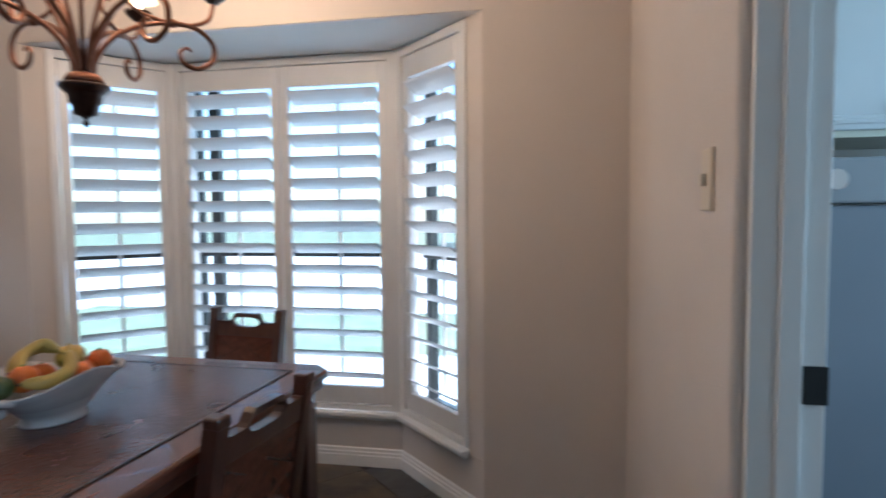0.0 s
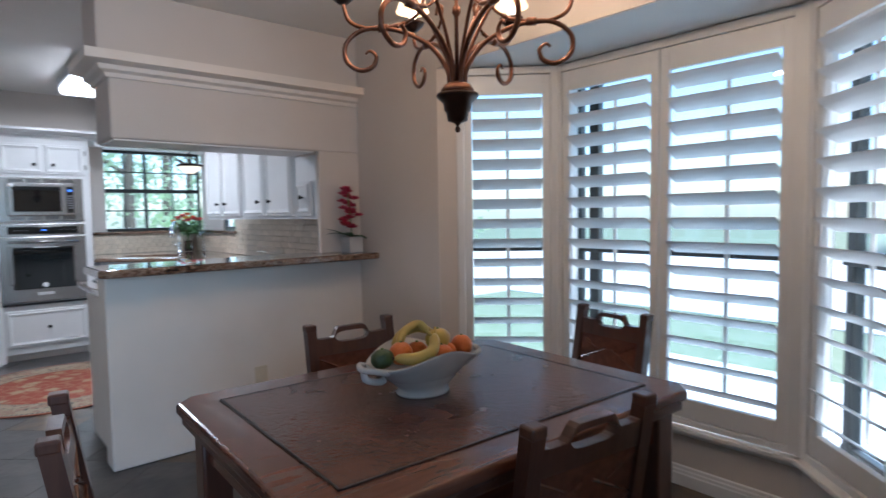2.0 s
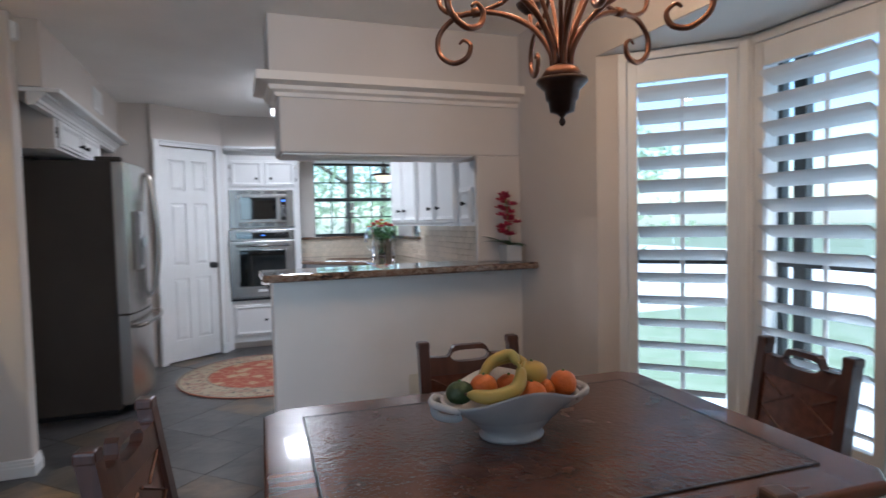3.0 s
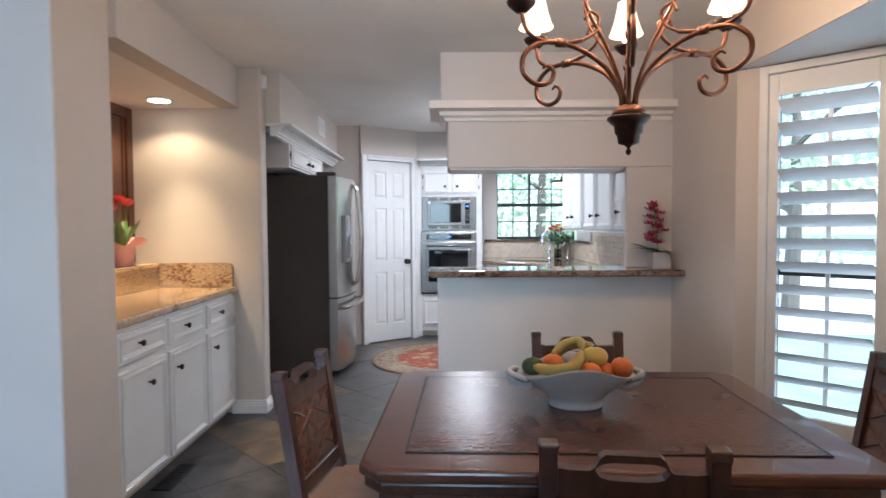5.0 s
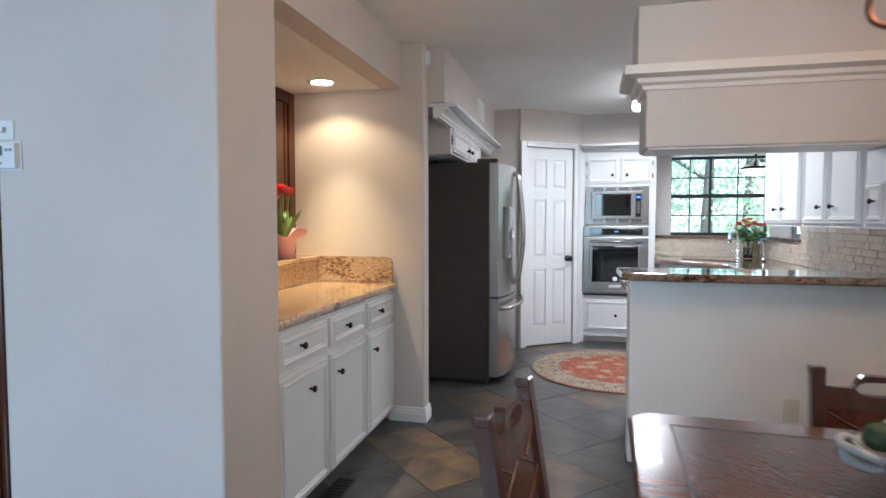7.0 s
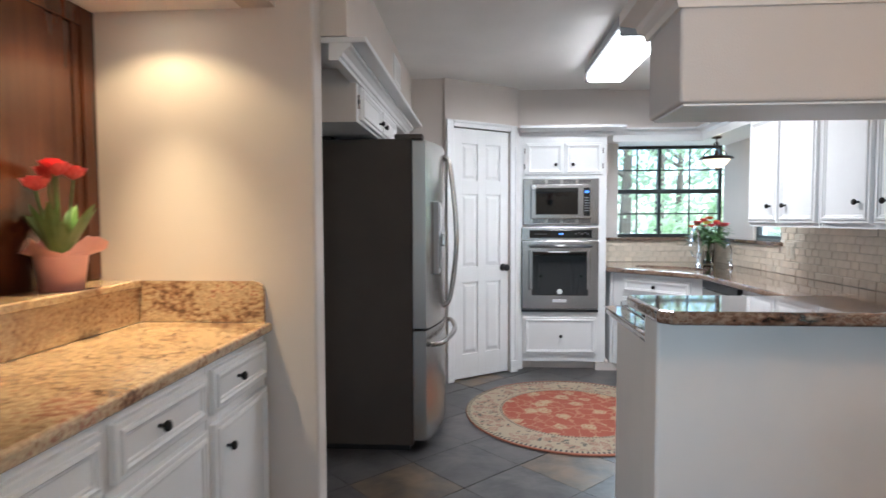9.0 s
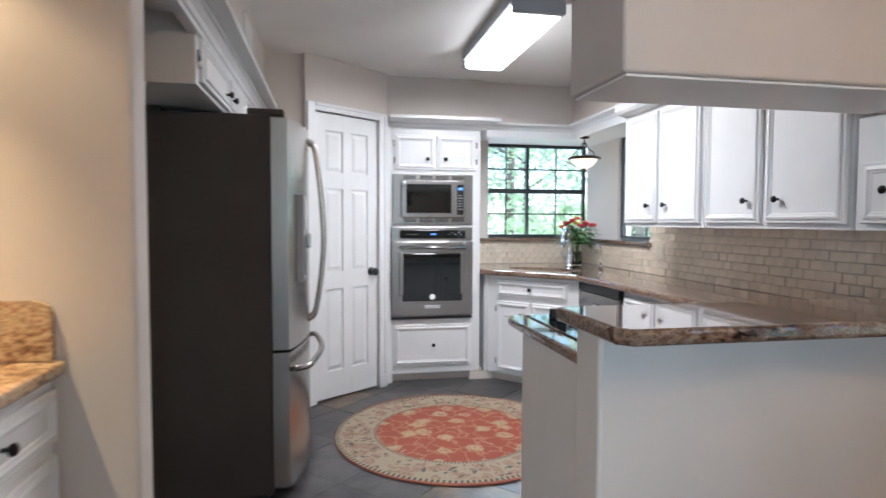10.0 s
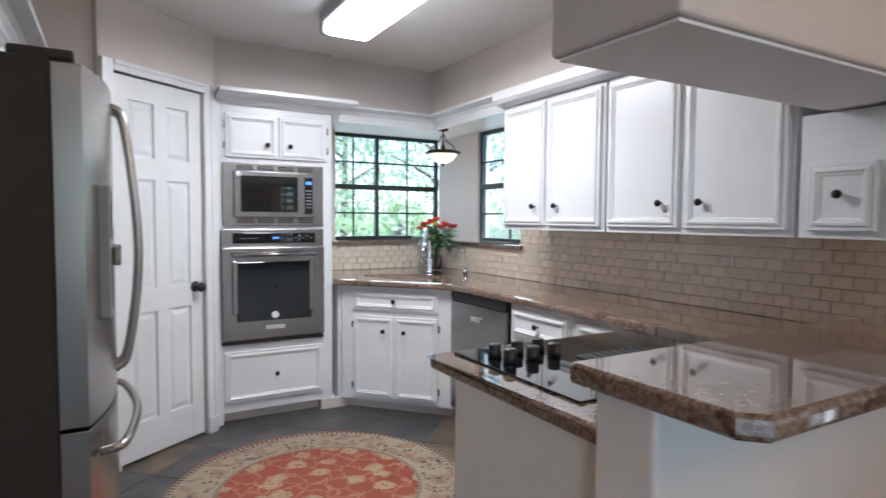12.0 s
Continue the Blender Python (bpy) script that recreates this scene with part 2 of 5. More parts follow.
M["bark"] = material("bark", (0.10, 0.08, 0.06), 0.9, scale=9, bump=0.6, bump_scale=12)
M["treeleaf"] = material("tree_leaf", (0.20, 0.30, 0.13), 0.6, second=(0.30, 0.40, 0.20), scale=2)
nt = M["treeleaf"].node_tree
thin = nt.nodes.new("ShaderNodeBsdfTranslucent")
thin.inputs[0].default_value = (0.55, 0.62, 0.45, 1)
both = nt.nodes.new("ShaderNodeMixShader")
both.inputs[0].default_value = 0.5
nt.links.new(nt.nodes["Principled BSDF"].outputs[0], both.inputs[1])
nt.links.new(thin.outputs[0], both.inputs[2])
nt.links.new(both.outputs[0], nt.nodes["Material Output"].inputs[0])
M["darkhole"] = material("dark_recess", (0.02, 0.02, 0.02), 0.9, scale=4)
M["cream"] = material("cream_cabinet_paint", (0.74, 0.70, 0.56), 0.4, scale=4)
M["washer"] = material("grey_appliance_enamel", (0.22, 0.23, 0.26), 0.4, scale=3)

# ---- building helpers ----


def thing(name, x=0, y=0, z=0, rz=0, label="", category="", group="", kind=""):
    ob = new(name)
    ob.empty_display_size = 0.1
    ob.matrix_world = pose(x, y, z, 0, 0, rz)
    return tagged(ob, label, category, group, kind)


def link(name, bm, mat, parent=None, label="", smooth=False):
    me = bpy.data.meshes.new(name)
    bmesh.ops.recalc_face_normals(bm, faces=bm.faces)
    if smooth:
        for f in bm.faces:
            f.smooth = True
    bm.to_mesh(me)
    bm.free()
    me.materials.append(M[mat] if isinstance(mat, str) else mat)
    ob = new(name, me)
    if parent:
        ob.parent = parent
    if label:
        ob["label"] = label
    return ob


def part(name, bm, mat, parent, label="", smooth=False):
    return link(name, bm, mat, parent, label, smooth)


def cuboid(x0, x1, y0, y1, z0, z1, bevel=0.0, segments=2, bm=None):
    bm = bm or bmesh.new()
    m = Matrix.LocRotScale(((x0 + x1) / 2, (y0 + y1) / 2, (z0 + z1) / 2), None, (abs(x1 - x0), abs(y1 - y0), abs(z1 - z0)))
    made = bmesh.ops.create_cube(bm, size=1, matrix=m)
    if bevel:
        edges = {e for v in made["verts"] for e in v.link_edges}
        bmesh.ops.bevel(bm, geom=list(edges), offset=bevel, segments=segments, affect="EDGES", profile=0.5)
    return bm


def box(name, x0, x1, y0, y1, z0, z1, mat, parent=None, bevel=0.0, label="", segments=2):
    return link(name, cuboid(x0, x1, y0, y1, z0, z1, bevel, segments), mat, parent, label)


def prism(points, z0, z1, bevel=0.0, segments=2, bm=None):
    """An upright prism over a plan polygon, its top and bottom edges bevelled."""
    bm = bm or bmesh.new()
    low = [bm.verts.new((x, y, z0)) for x, y in points]
    top = [bm.verts.new((x, y, z1)) for x, y in points]
    n = len(points)
    caps = [bm.faces.new(low[::-1]), bm.faces.new(top)]
    for i in range(n):
        bm.faces.new((low[i], low[(i + 1) % n], top[(i + 1) % n], top[i]))
    if bevel:
        edges = {e for f in caps for e in f.edges}
        bmesh.ops.bevel(bm, geom=list(edges), offset=bevel, segments=segments, affect="EDGES", profile=0.5)
    return bm


def lathe(profile, steps=32, bm=None, centre=(0, 0), squash=(1, 1)):
    """A turned shape from (radius, height) pairs."""
    bm = bm or bmesh.new()
    rings = []
    for r, z in profile:
        rings.append([bm.verts.new((centre[0] + squash[0] * r * math.cos(2 * math.pi * i / steps), centre[1] + squash[1] * r * math.sin(2 * math.pi * i / steps), z)) for i in range(steps)])
    for a, b in zip(rings, rings[1:]):
        for i in range(steps):
            j = (i + 1) % steps
            bm.faces.new((a[i], a[j], b[j], b[i]))
    if profile[0][0] > 0.0005:
        bm.faces.new(rings[0][::-1])
    if profile[-1][0] > 0.0005:
        bm.faces.new(rings[-1])
    bmesh.ops.remove_doubles(bm, verts=bm.verts, dist=0.0003)
    return bm


def tube(path, radius, steps=8, bm=None, flat=1.0):
    """A round rod along a list of points; radius a number or one for each point."""
    bm = bm or bmesh.new()
    pts = [Vector(p) for p in path]
    radii = radius if isinstance(radius, (list, tuple)) else [radius] * len(pts)
    rings, side = [], None
    for i, p in enumerate(pts):
        d = (pts[min(i + 1, len(pts) - 1)] - pts[max(i - 1, 0)]).normalized()
        if side is None:
            side = d.orthogonal().normalized()
        side = (side - d * side.dot(d)).normalized()
        up = d.cross(side)
        rings.append([bm.verts.new(p + radii[i] * (math.cos(2 * math.pi * k / steps) * side + flat * math.sin(2 * math.pi * k / steps) * up)) for k in range(steps)])
    for a, b in zip(rings, rings[1:]):
        for k in range(steps):
            bm.faces.new((a[k], a[(k + 1) % steps], b[(k + 1) % steps], b[k]))
    bm.faces.new(rings[0][::-1])
    bm.faces.new(rings[-1])
    return bm


def bez(points, n=24):
    """A smooth curve through points (Catmull-Rom)."""
    p = [Vector(q) for q in points]
    p = [2 * p[0] - p[1], *p, 2 * p[-1] - p[-2]]
    out = []
    spans = len(p) - 3
    for k in range(n + 1):
        s = min(k / n * spans, spans - 1e-6)
        i, u = int(s), s - int(s)
        a, b, c, d = p[i:i + 4]
        out.append(0.5 * ((2 * b) + (c - a) * u + (2 * a - 5 * b + 4 * c - d) * u * u + (3 * b - a - 3 * c + d) * u ** 3))
    return out


def moulding(profile, start, end, name, mat, parent=None, cut0=0.0, cut1=0.0, label=""):
    """A trim of (out, up) profile along start-end in plan; out points to the right of the way. cut: how far the ends slant per unit out."""
    s, e = Vector((*start, 0)), Vector((*end, 0))
    d = (e - s).normalized()
    out = Vector((d.y, -d.x, 0))
    bm = bmesh.new()
    a = [bm.verts.new(s + out * o - d * (o * cut0) + Vector((0, 0, z))) for o, z in profile]
    b = [bm.verts.new(e + out * o + d * (o * cut1) + Vector((0, 0, z))) for o, z in profile]
    n = len(profile)
    for i in range(n):
        bm.faces.new((a[i], a[(i + 1) % n], b[(i + 1) % n], b[i]))
    bm.faces.new(a)
    bm.faces.new(b[::-1])
    return link(name, bm, mat, parent, label)


def structure(ob, label):
    return tagged(ob, label, kind="structure")


def wall(name, x0, x1, y0, y1, z0, z1, label, mat="wall", bevel=0.0):
    return structure(box(name, x0, x1, y0, y1, z0, z1, mat, None, bevel, segments=3), label)


def rings(bm, x0, x1, z0, z1, steps, flip=False):
    """Nested rectangles in a front (facing -y): (inset, depth) pairs joined by faces, the last one closed."""
    loops = []
    for inset, y in steps:
        a, b, c, d = x0 + inset, x1 - inset, z0 + inset, z1 - inset
        loops.append([bm.verts.new(p) for p in ((a, y, c), (b, y, c), (b, y, d), (a, y, d))])
    for p, q in zip(loops, loops[1:]):
        for i in range(4):
            j = (i + 1) % 4
            bm.faces.new((p[i], p[j], q[j], q[i]))
    bm.faces.new(loops[-1])
    return bm


# ---- the large structure ----
CEIL = 2.43
structure(box("ceiling", -7.2, 4.2, -5.3, 2.8, CEIL, CEIL + 0.12, "ceiling"), "flat painted plaster ceiling, off-white")
structure(link("ceiling_bay", prism([(-2.20, 2.50), (0.06, 2.50), (-0.38, 3.2), (-1.78, 3.2)], 2.08, 2.16), "ceiling"), "lowered bay window ceiling in pale paint")

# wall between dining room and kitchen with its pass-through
# wall colour raised here in place of light falling on the half wall
wall("wall_pass_lower", -3.10, -2.95, 0.985, 2.64, 0, 1.004, "half wall under the bar top, off-white to look better lit", mat="offwhite", bevel=0.012)
wall("wall_pass_pier", -3.0, -2.958, 2.20, 2.64, 1.046, 1.69, "wall pier beside the pass-through, taupe paint", bevel=0.008)
wall("wall_pass_soffit", -3.335, -2.98, 1.055, 2.64, 1.69, 2.03, "dropped soffit over the bar, taupe paint", bevel=0.012)
wall("wall_pass_upper", -3.30, -2.975, 1.01, 2.64, 2.03, CEIL, "wall above the soffit moulding, taupe paint", bevel=0.008)
structure(box("trim_soffit_underside", -3.32, -2.995, 1.07, 2.19, 1.682, 1.69, "white", bevel=0.002), "white painted panel under the soffit")
CROWN = [(0, 0.045), (0.012, 0.045), (0.018, 0.056), (0.04, 0.062), (0.046, 0.074), (0.085, 0.078), (0.10, 0.080), (0.10, 0.105), (0, 0.105)]
crown = thing("trim_crown_soffit", 0, 0, 0, label="stepped painted shelf moulding along the soffit", kind="structure")
low = [(o * 1.15, 1.99 + (z - 0.045) * 1.83) for o, z in CROWN]
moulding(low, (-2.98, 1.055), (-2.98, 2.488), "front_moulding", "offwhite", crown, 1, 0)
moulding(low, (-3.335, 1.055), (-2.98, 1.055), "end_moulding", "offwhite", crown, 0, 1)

# dining room wall with the bay
wall("wall_bay_left", -2.952, -2.145, 2.49, 2.64, 0, CEIL, "taupe painted wall beside the bay window")
wall("wall_bay_right", -0.005, 0.555, 2.49, 2.64, 0, CEIL, "taupe painted wall beside the bay window")
wall("wall_bay_header", -2.145, -0.005, 2.49, 2.64, 2.082, CEIL, "taupe painted wall over the bay window")
structure(link("wall_bay_lower", prism([(-2.145, 2.492), (-1.68, 2.957), (-0.47, 2.957), (-0.005, 2.492), (0.10, 2.60), (-0.41, 3.10), (-1.74, 3.10), (-2.25, 2.60)], 0, 0.262), "wall"), "low taupe wall under the bay windows")
for sx, nm in ((-1, "wall_bay_return_left"), (1, "wall_bay_return_right")):
    f = lambda x, y: (-1.075 + sx * (x + 1.075), y)
    pts = [f(-0.005, 2.493), f(-0.082, 2.57), f(0.03, 2.68), f(0.107, 2.605)]
    structure(link(nm, prism(pts, 0.264, 2.08), "wall"), "angled taupe wall strip beside the shutter")
    pts = [f(-0.445, 2.933), f(-0.495, 2.952), f(-0.495, 3.1), f(-0.40, 3.04)]
    structure(link("trim_bay_post", prism(pts, 0.264, 2.08), "white"), "white corner post between two shutters")

# wall towards the utility room, with its doorway
wall("wall_utility_switch", 0.555, 0.70, 1.205, 2.64, 0, CEIL, "taupe painted wall with a light switch", bevel=0.014)
wall("wall_utility_header", 0.555, 0.70, 0.36, 1.20, 2.07, CEIL, "wall over the utility doorway")
wall("wall_utility_end", 0.555, 0.70, -0.05, 0.355, 0, CEIL, "wall end beside the utility doorway", bevel=0.014)
jamb = thing("door_jamb_utility", 0, 0, 0, label="white painted door jamb with a black strike plate", kind="structure")
box("jamb_board", 0.575, 0.69, 1.185, 1.203, 0, 2.05, "white", jamb, 0.002)
box("jamb_stop", 0.615, 0.65, 1.173, 1.185, 0, 2.05, "white", jamb, 0.002)
box("head_board", 0.575, 0.69, 0.375, 1.185, 2.05, 2.068, "white", jamb, 0.002)
box("jamb_board", 0.575, 0.69, 0.357, 0.375, 0, 2.05, "white", jamb, 0.002)
box("strike_plate", 0.655, 0.692, 1.180, 1.184, 0.978, 1.04, "black", jamb, 0.001, "black strike plate")

# closing walls of the utility room and the living room
wall("wall_utility_north", 0.70, 2.75, 2.49, 2.64, 0, CEIL, "plain utility room wall")
# opening in the unseen east wall, made up for the fill light
wall("wall_utility_east_low", 2.6, 2.75, -0.2, 2.49, 0, 0.9, "utility room wall under an opening added for fill light")
wall("wall_utility_east_high", 2.6, 2.75, -0.2, 2.49, 2.1, CEIL, "utility room wall over an opening added for fill light")
wall("wall_utility_east_left", 2.6, 2.75, 1.8, 2.49, 0.9, 2.1, "utility room wall beside an opening added for fill light")
wall("wall_utility_east_right", 2.6, 2.75, -0.2, 0.6, 0.9, 2.1, "utility room wall beside an opening added for fill light")
wall("wall_living_north", 0.70, 4.1, -0.2, -0.05, 0, CEIL, "plain living room wall")
wall("wall_living_east_low", 4.0, 4.15, -5.25, -0.2, 0, 0.6, "living room wall under the window")
wall("wall_living_east_high", 4.0, 4.15, -5.25, -0.2, 2.36, CEIL, "living room wall over the window")
wall("wall_living_east_left", 4.0, 4.15, -1.4, -0.2, 0.6, 2.36, "living room wall beside the window")
wall("wall_living_east_right", 4.0, 4.15, -5.25, -3.6, 0.6, 2.36, "living room wall beside the window")
wall("wall_living_south", -7.0, 4.0, -5.25, -5.1, 0, CEIL, "plain living room wall")
wall("wall_living_west", -7.1, -7.0, -5.1, -1.0, 0, CEIL, "plain living room wall")

# the buffet nook and the wall with the thermostat
wall("wall_thermostat", -1.80, -1.42, -1.34, -0.43, 0, CEIL, "painted wall block with a thermostat", bevel=0.012)
wall("wall_nook_header", -3.30, -1.79, -0.53, -0.395, 2.15, CEIL, "taupe wall over the buffet nook")
structure(box("ceiling_nook", -3.30, -1.79, -1.30, -0.53, 2.15, 2.21, "ceiling"), "low plaster ceiling of the buffet nook")
wall("wall_nook_side", -3.42, -3.30, -1.30, -0.245, 0, CEIL, "taupe wall end between nook and refrigerator", bevel=0.014)
wall("wall_nook_back", -3.42, -1.50, -1.38, -1.30, 0, CEIL, "wall behind the buffet nook")
wall("wall_fridge_back", -5.80, -3.42, -1.15, -1.0, 0, CEIL, "wall behind the refrigerator")
wall("wall_fridge_soffit", -5.645, -3.42, -0.33, -0.14, 2.072, CEIL, "taupe wall over the refrigerator cabinets")
wall("wall_pantry_return", -5.80, -5.645, -1.0, 0.115, 0, CEIL, "taupe wall corner beside the pantry door", bevel=0.004)

# pantry wall across the corner, with its door
pan = thing("wall_pantry", -5.63, 0.14, 0, 126, label="angled taupe wall round the pantry door", kind="structure")
box("wall_head", -0.02, 0.72, 0.0, 0.10, 2.065, CEIL, "wall", pan)
box("wall_side", -0.02, 0.055, 0.0, 0.10, 0, 2.065, "wall", pan)
box("wall_side", 0.632, 0.72, 0.0, 0.10, 0, 2.065, "wall", pan)
box("wall_back", -0.02, 0.72, 0.11, 0.14, 0, CEIL, "wall", pan)

# oven wall, sink corner, right-hand wall
wall("wall_oven_soffit", -6.75, -6.12, 0.70, 1.495, 2.10, CEIL, "taupe wall box over the oven cabinet")
wall("wall_oven_back", -6.90, -6.75, 0.3, 1.53, 0, CEIL, "wall behind the oven cabinet")
wall("wall_sink_back_low", -6.85, -6.70, 1.53, 2.80, 0, 1.112, "wall below the sink window", mat="tilegrout")
wall("wall_sink_back_high", -6.95, -6.185, 1.497, 2.90, 2.083, CEIL, "taupe wall over the sink window")
wall("wall_sink_back_left", -6.95, -6.72, 1.53, 1.72, 1.142, 2.04, "wall beside the sink window")
wall("wall_kitchen_low", -6.70, -3.10, 2.64, 2.82, 0, 1.112, "kitchen wall behind the worktop", mat="tilegrout")
wall("wall_kitchen_mid", -5.50, -3.15, 2.64, 2.82, 1.112, 2.04, "kitchen wall behind the cabinets", mat="tilegrout")
wall("wall_kitchen_high", -6.183, -3.32, 2.305, 2.90, 2.083, CEIL, "taupe wall over the cabinets")
wall("wall_sink_corner", -6.95, -6.30, 2.80, 2.92, 1.142, 2.04, "taupe reveal in the window corner")
structure(link("ceiling_sink_recess", prism([(-6.95, 1.497), (-6.115, 1.497), (-6.115, 2.292), (-5.2, 2.292), (-5.2, 2.92), (-6.95, 2.92)], 2.036, 2.06), "white"), "white soffit over the corner windows")

# baseboards
BASE = [(0, 0), (0.016, 0), (0.016, 0.055), (0.012, 0.06), (0.012, 0.072), (0.008, 0.077), (0.008, 0.09), (0, 0.095)]


def baseboard(a, b, c0=0, c1=0):
    structure(moulding(BASE, a, b, "baseboard", "white", None, c0, c1), "white moulded baseboard")


baseboard((-0.005, 2.49), (0.555, 2.49))
baseboard((0.555, 2.49), (0.555, 1.21))
baseboard((-0.47, 2.957), (-0.005, 2.492), -0.41, 0.3)
baseboard((-1.68, 2.957), (-0.47, 2.957), -0.41, -0.41)
baseboard((-2.145, 2.492), (-1.68, 2.957), 0.3, -0.41)
baseboard((-2.95, 2.49), (-2.145, 2.49), 0, 0.3)
baseboard((-1.42, -0.43), (-1.80, -0.43), 1, 0)
baseboard((-1.42, -1.34), (-1.42, -0.43), 0, 1)
baseboard((-3.30, -0.245), (-3.42, -0.245), 1, 0)
baseboard((-3.30, -0.48), (-3.30, -0.245), 0, 1)

# ---- windows and shutters of the bay ----


def shutter(name, x, y, rz, openings, width, label):
    """A louvred shutter set facing -y in its own frame; openings: (x0, x1) in the width."""
    th = thing(name, x, y, 0, rz, label, "window shutter", "bay window shutters")
    Z0, Z1, O0, O1 = 0.29, 2.075, 0.41, 1.93
    fr = cuboid(0, openings[0][0] - 0.045, -0.01, 0.05, Z0, Z1, 0.004)
    cuboid(openings[-1][1] + 0.045, width, -0.01, 0.05, Z0, Z1, 0.004, bm=fr)
    cuboid(openings[0][0] - 0.045, openings[-1][1] + 0.045, -0.01, 0.05, Z1 - 0.04, Z1, 0.004, bm=fr)
    cuboid(openings[0][0] - 0.045, openings[-1][1] + 0.045, -0.01, 0.05, Z0, Z0 + 0.03, 0.004, bm=fr)
    part("frame", fr, "louver", th)
    sill = cuboid(-0.01, width + 0.01, -0.045, 0.0, Z0 - 0.025, Z0 - 0.002, 0.006)
    cuboid(0, width, -0.02, 0.0, Z0 - 0.045, Z0 - 0.025, 0.003, bm=sill)
    part("sill", sill, "white", th)
    for x0, x1 in openings:
        pn = cuboid(x0 - 0.043, x0, 0.0, 0.03, Z0 + 0.033, Z1 - 0.043, 0.003)
        cuboid(x1, x1 + 0.043, 0.0, 0.03, Z0 + 0.033, Z1 - 0.043, 0.003, bm=pn)
        cuboid(x0, x1, 0.0, 0.03, O1, Z1 - 0.043, 0.003, bm=pn)
        cuboid(x0, x1, 0.0, 0.03, Z0 + 0.033, O0, 0.003, bm=pn)
        panel = part("panel", pn, "louver", th)
        n = 14
        me = None
        for i in range(n):
            z = O0 + (i + 0.5) * (O1 - O0) / n
            if me is None:
                bm = bmesh.new()
                prof = [(0.056 * math.cos(a), 0.0055 * math.sin(a)) for a in [2 * math.pi * k / 10 for k in range(10)]]
                a = [bm.verts.new((x0 + 0.003, u, v)) for u, v in prof]
                b = [bm.verts.new((x1 - 0.003, u, v)) for u, v in prof]
                for k in range(10):
                    bm.faces.new((a[k], a[(k + 1) % 10], b[(k + 1) % 10], b[k]))
                bm.faces.new(a)
                bm.faces.new(b[::-1])
                ob = part("louver", bm, "louver", panel)
                me = ob.data
            else:
                ob = new("louver", me)
                ob.parent = panel
            ob.location, ob.rotation_euler = (0, 0.015, z), (radians(LOUVER_TILT), 0, 0)
        rod = cuboid((x0 + x1) / 2 - 0.006, (x0 + x1) / 2 + 0.014, 0.062, 0.070, O0 + 0.05, O1 - 0.05, 0.002)
        part("tilt_rod", rod, "louver", panel)
    return th


LOUVER_TILT = -30
shutter("window_shutter", -1.68, 2.955, 0, [(0.074, 0.543), (0.635, 1.109)], 1.21, "white plantation shutter pair with open louvers")
shutter("window_shutter", -2.072, 2.563, 45, [(0.085, 0.47)], 0.55, "narrow white plantation shutter with open louvers")
shutter("window_shutter", -0.467, 2.952, -45, [(0.085, 0.47)], 0.55, "narrow white plantation shutter with open louvers")


def bay_window(x, y, rz, w, posts):
    th = thing("window_bay", x, y, 0, rz, "dark bronze framed sash window behind the shutters", kind="structure")
    for x0, x1 in posts:
        box("window_frame", x0, x1, 0, 0.05, 0.27, 2.07, "frame", th, 0.004)
    box("window_frame", 0, w, 0.005, 0.045, 2.0, 2.07, "frame", th, 0.004)
    box("window_frame", 0, w, 0.005, 0.045, 0.27, 0.34, "frame", th, 0.004)
    box("meeting_rail", 0, w, -0.005, 0.04, 1.06, 1.12, "frame", th, 0.004)
    g = box("pane", 0.02, w - 0.02, 0.02, 0.024, 0.3, 2.04, "pane", th)
    g.visible_shadow = False


bay_window(-1.70, 3.12, 0, 1.25, [(0.0, 0.05), (0.105, 0.165), (1.20, 1.25)])
bay_window(-2.20, 2.69, 45, 0.56, [(0.0, 0.04), (0.50, 0.54)])
bay_window(-0.38, 3.08, -45, 0.56, [(0.02, 0.07), (0.28, 0.35), (0.50, 0.54)])

# ---- sink corner windows ----


def grid_window(name, x, y, rz, w, z0, z1, rail, muntins, mids, label):
    th = thing(name, x, y, 0, rz, label, kind="structure")
    for x0 in (0, w - 0.03, *mids):
        box("window_frame", x0, x0 + 0.03, 0, 0.045, z0, z1, "frame", th, 0.003)
    box("window_frame", 0, w, 0.003, 0.042, z0, z0 + 0.03, "frame", th, 0.003)
    box("window_frame", 0, w, 0.003, 0.042, z1 - 0.03, z1, "frame", th, 0.003)
    box("meeting_rail", 0, w, -0.004, 0.04, rail - 0.022, rail + 0.022, "frame", th, 0.003)
    xs = [0.015, *[m + 0.015 for m in mids], w - 0.015]
    for a, b in zip(xs, xs[1:]):
        box("muntin", (a + b) / 2 - 0.006, (a + b) / 2 + 0.006, 0.01, 0.03, z0, z1, "frame", th)
    for z in muntins:
        box("muntin", 0.01, w - 0.01, 0.011, 0.029, z - 0.007, z + 0.007, "frame", th)
    g = box("pane", 0.01, w - 0.01, 0.018, 0.022, z0 + 0.01, z1 - 0.01, "pane", th)
    g.visible_shadow = False


grid_window("window_sink", -6.90, 1.72, 90, 1.045, 1.142, 2.035, 1.588, (1.797, 1.368), (0.43,), "dark framed grid window over the sink")
grid_window("window_side", -6.29, 2.82, 0, 0.80, 1.142, 2.035, 1.585, (1.785, 1.365), (), "dark framed grid window beside the cabinets")
sill = prism([(-6.92, 1.55), (-6.66, 1.55), (-6.66, 2.60), (-5.46, 2.60), (-5.46, 2.82), (-6.92, 2.82)], 1.112, 1.142, 0.006)
structure(link("window_sill_granite", sill, "granite"), "brown granite window sill along the corner")

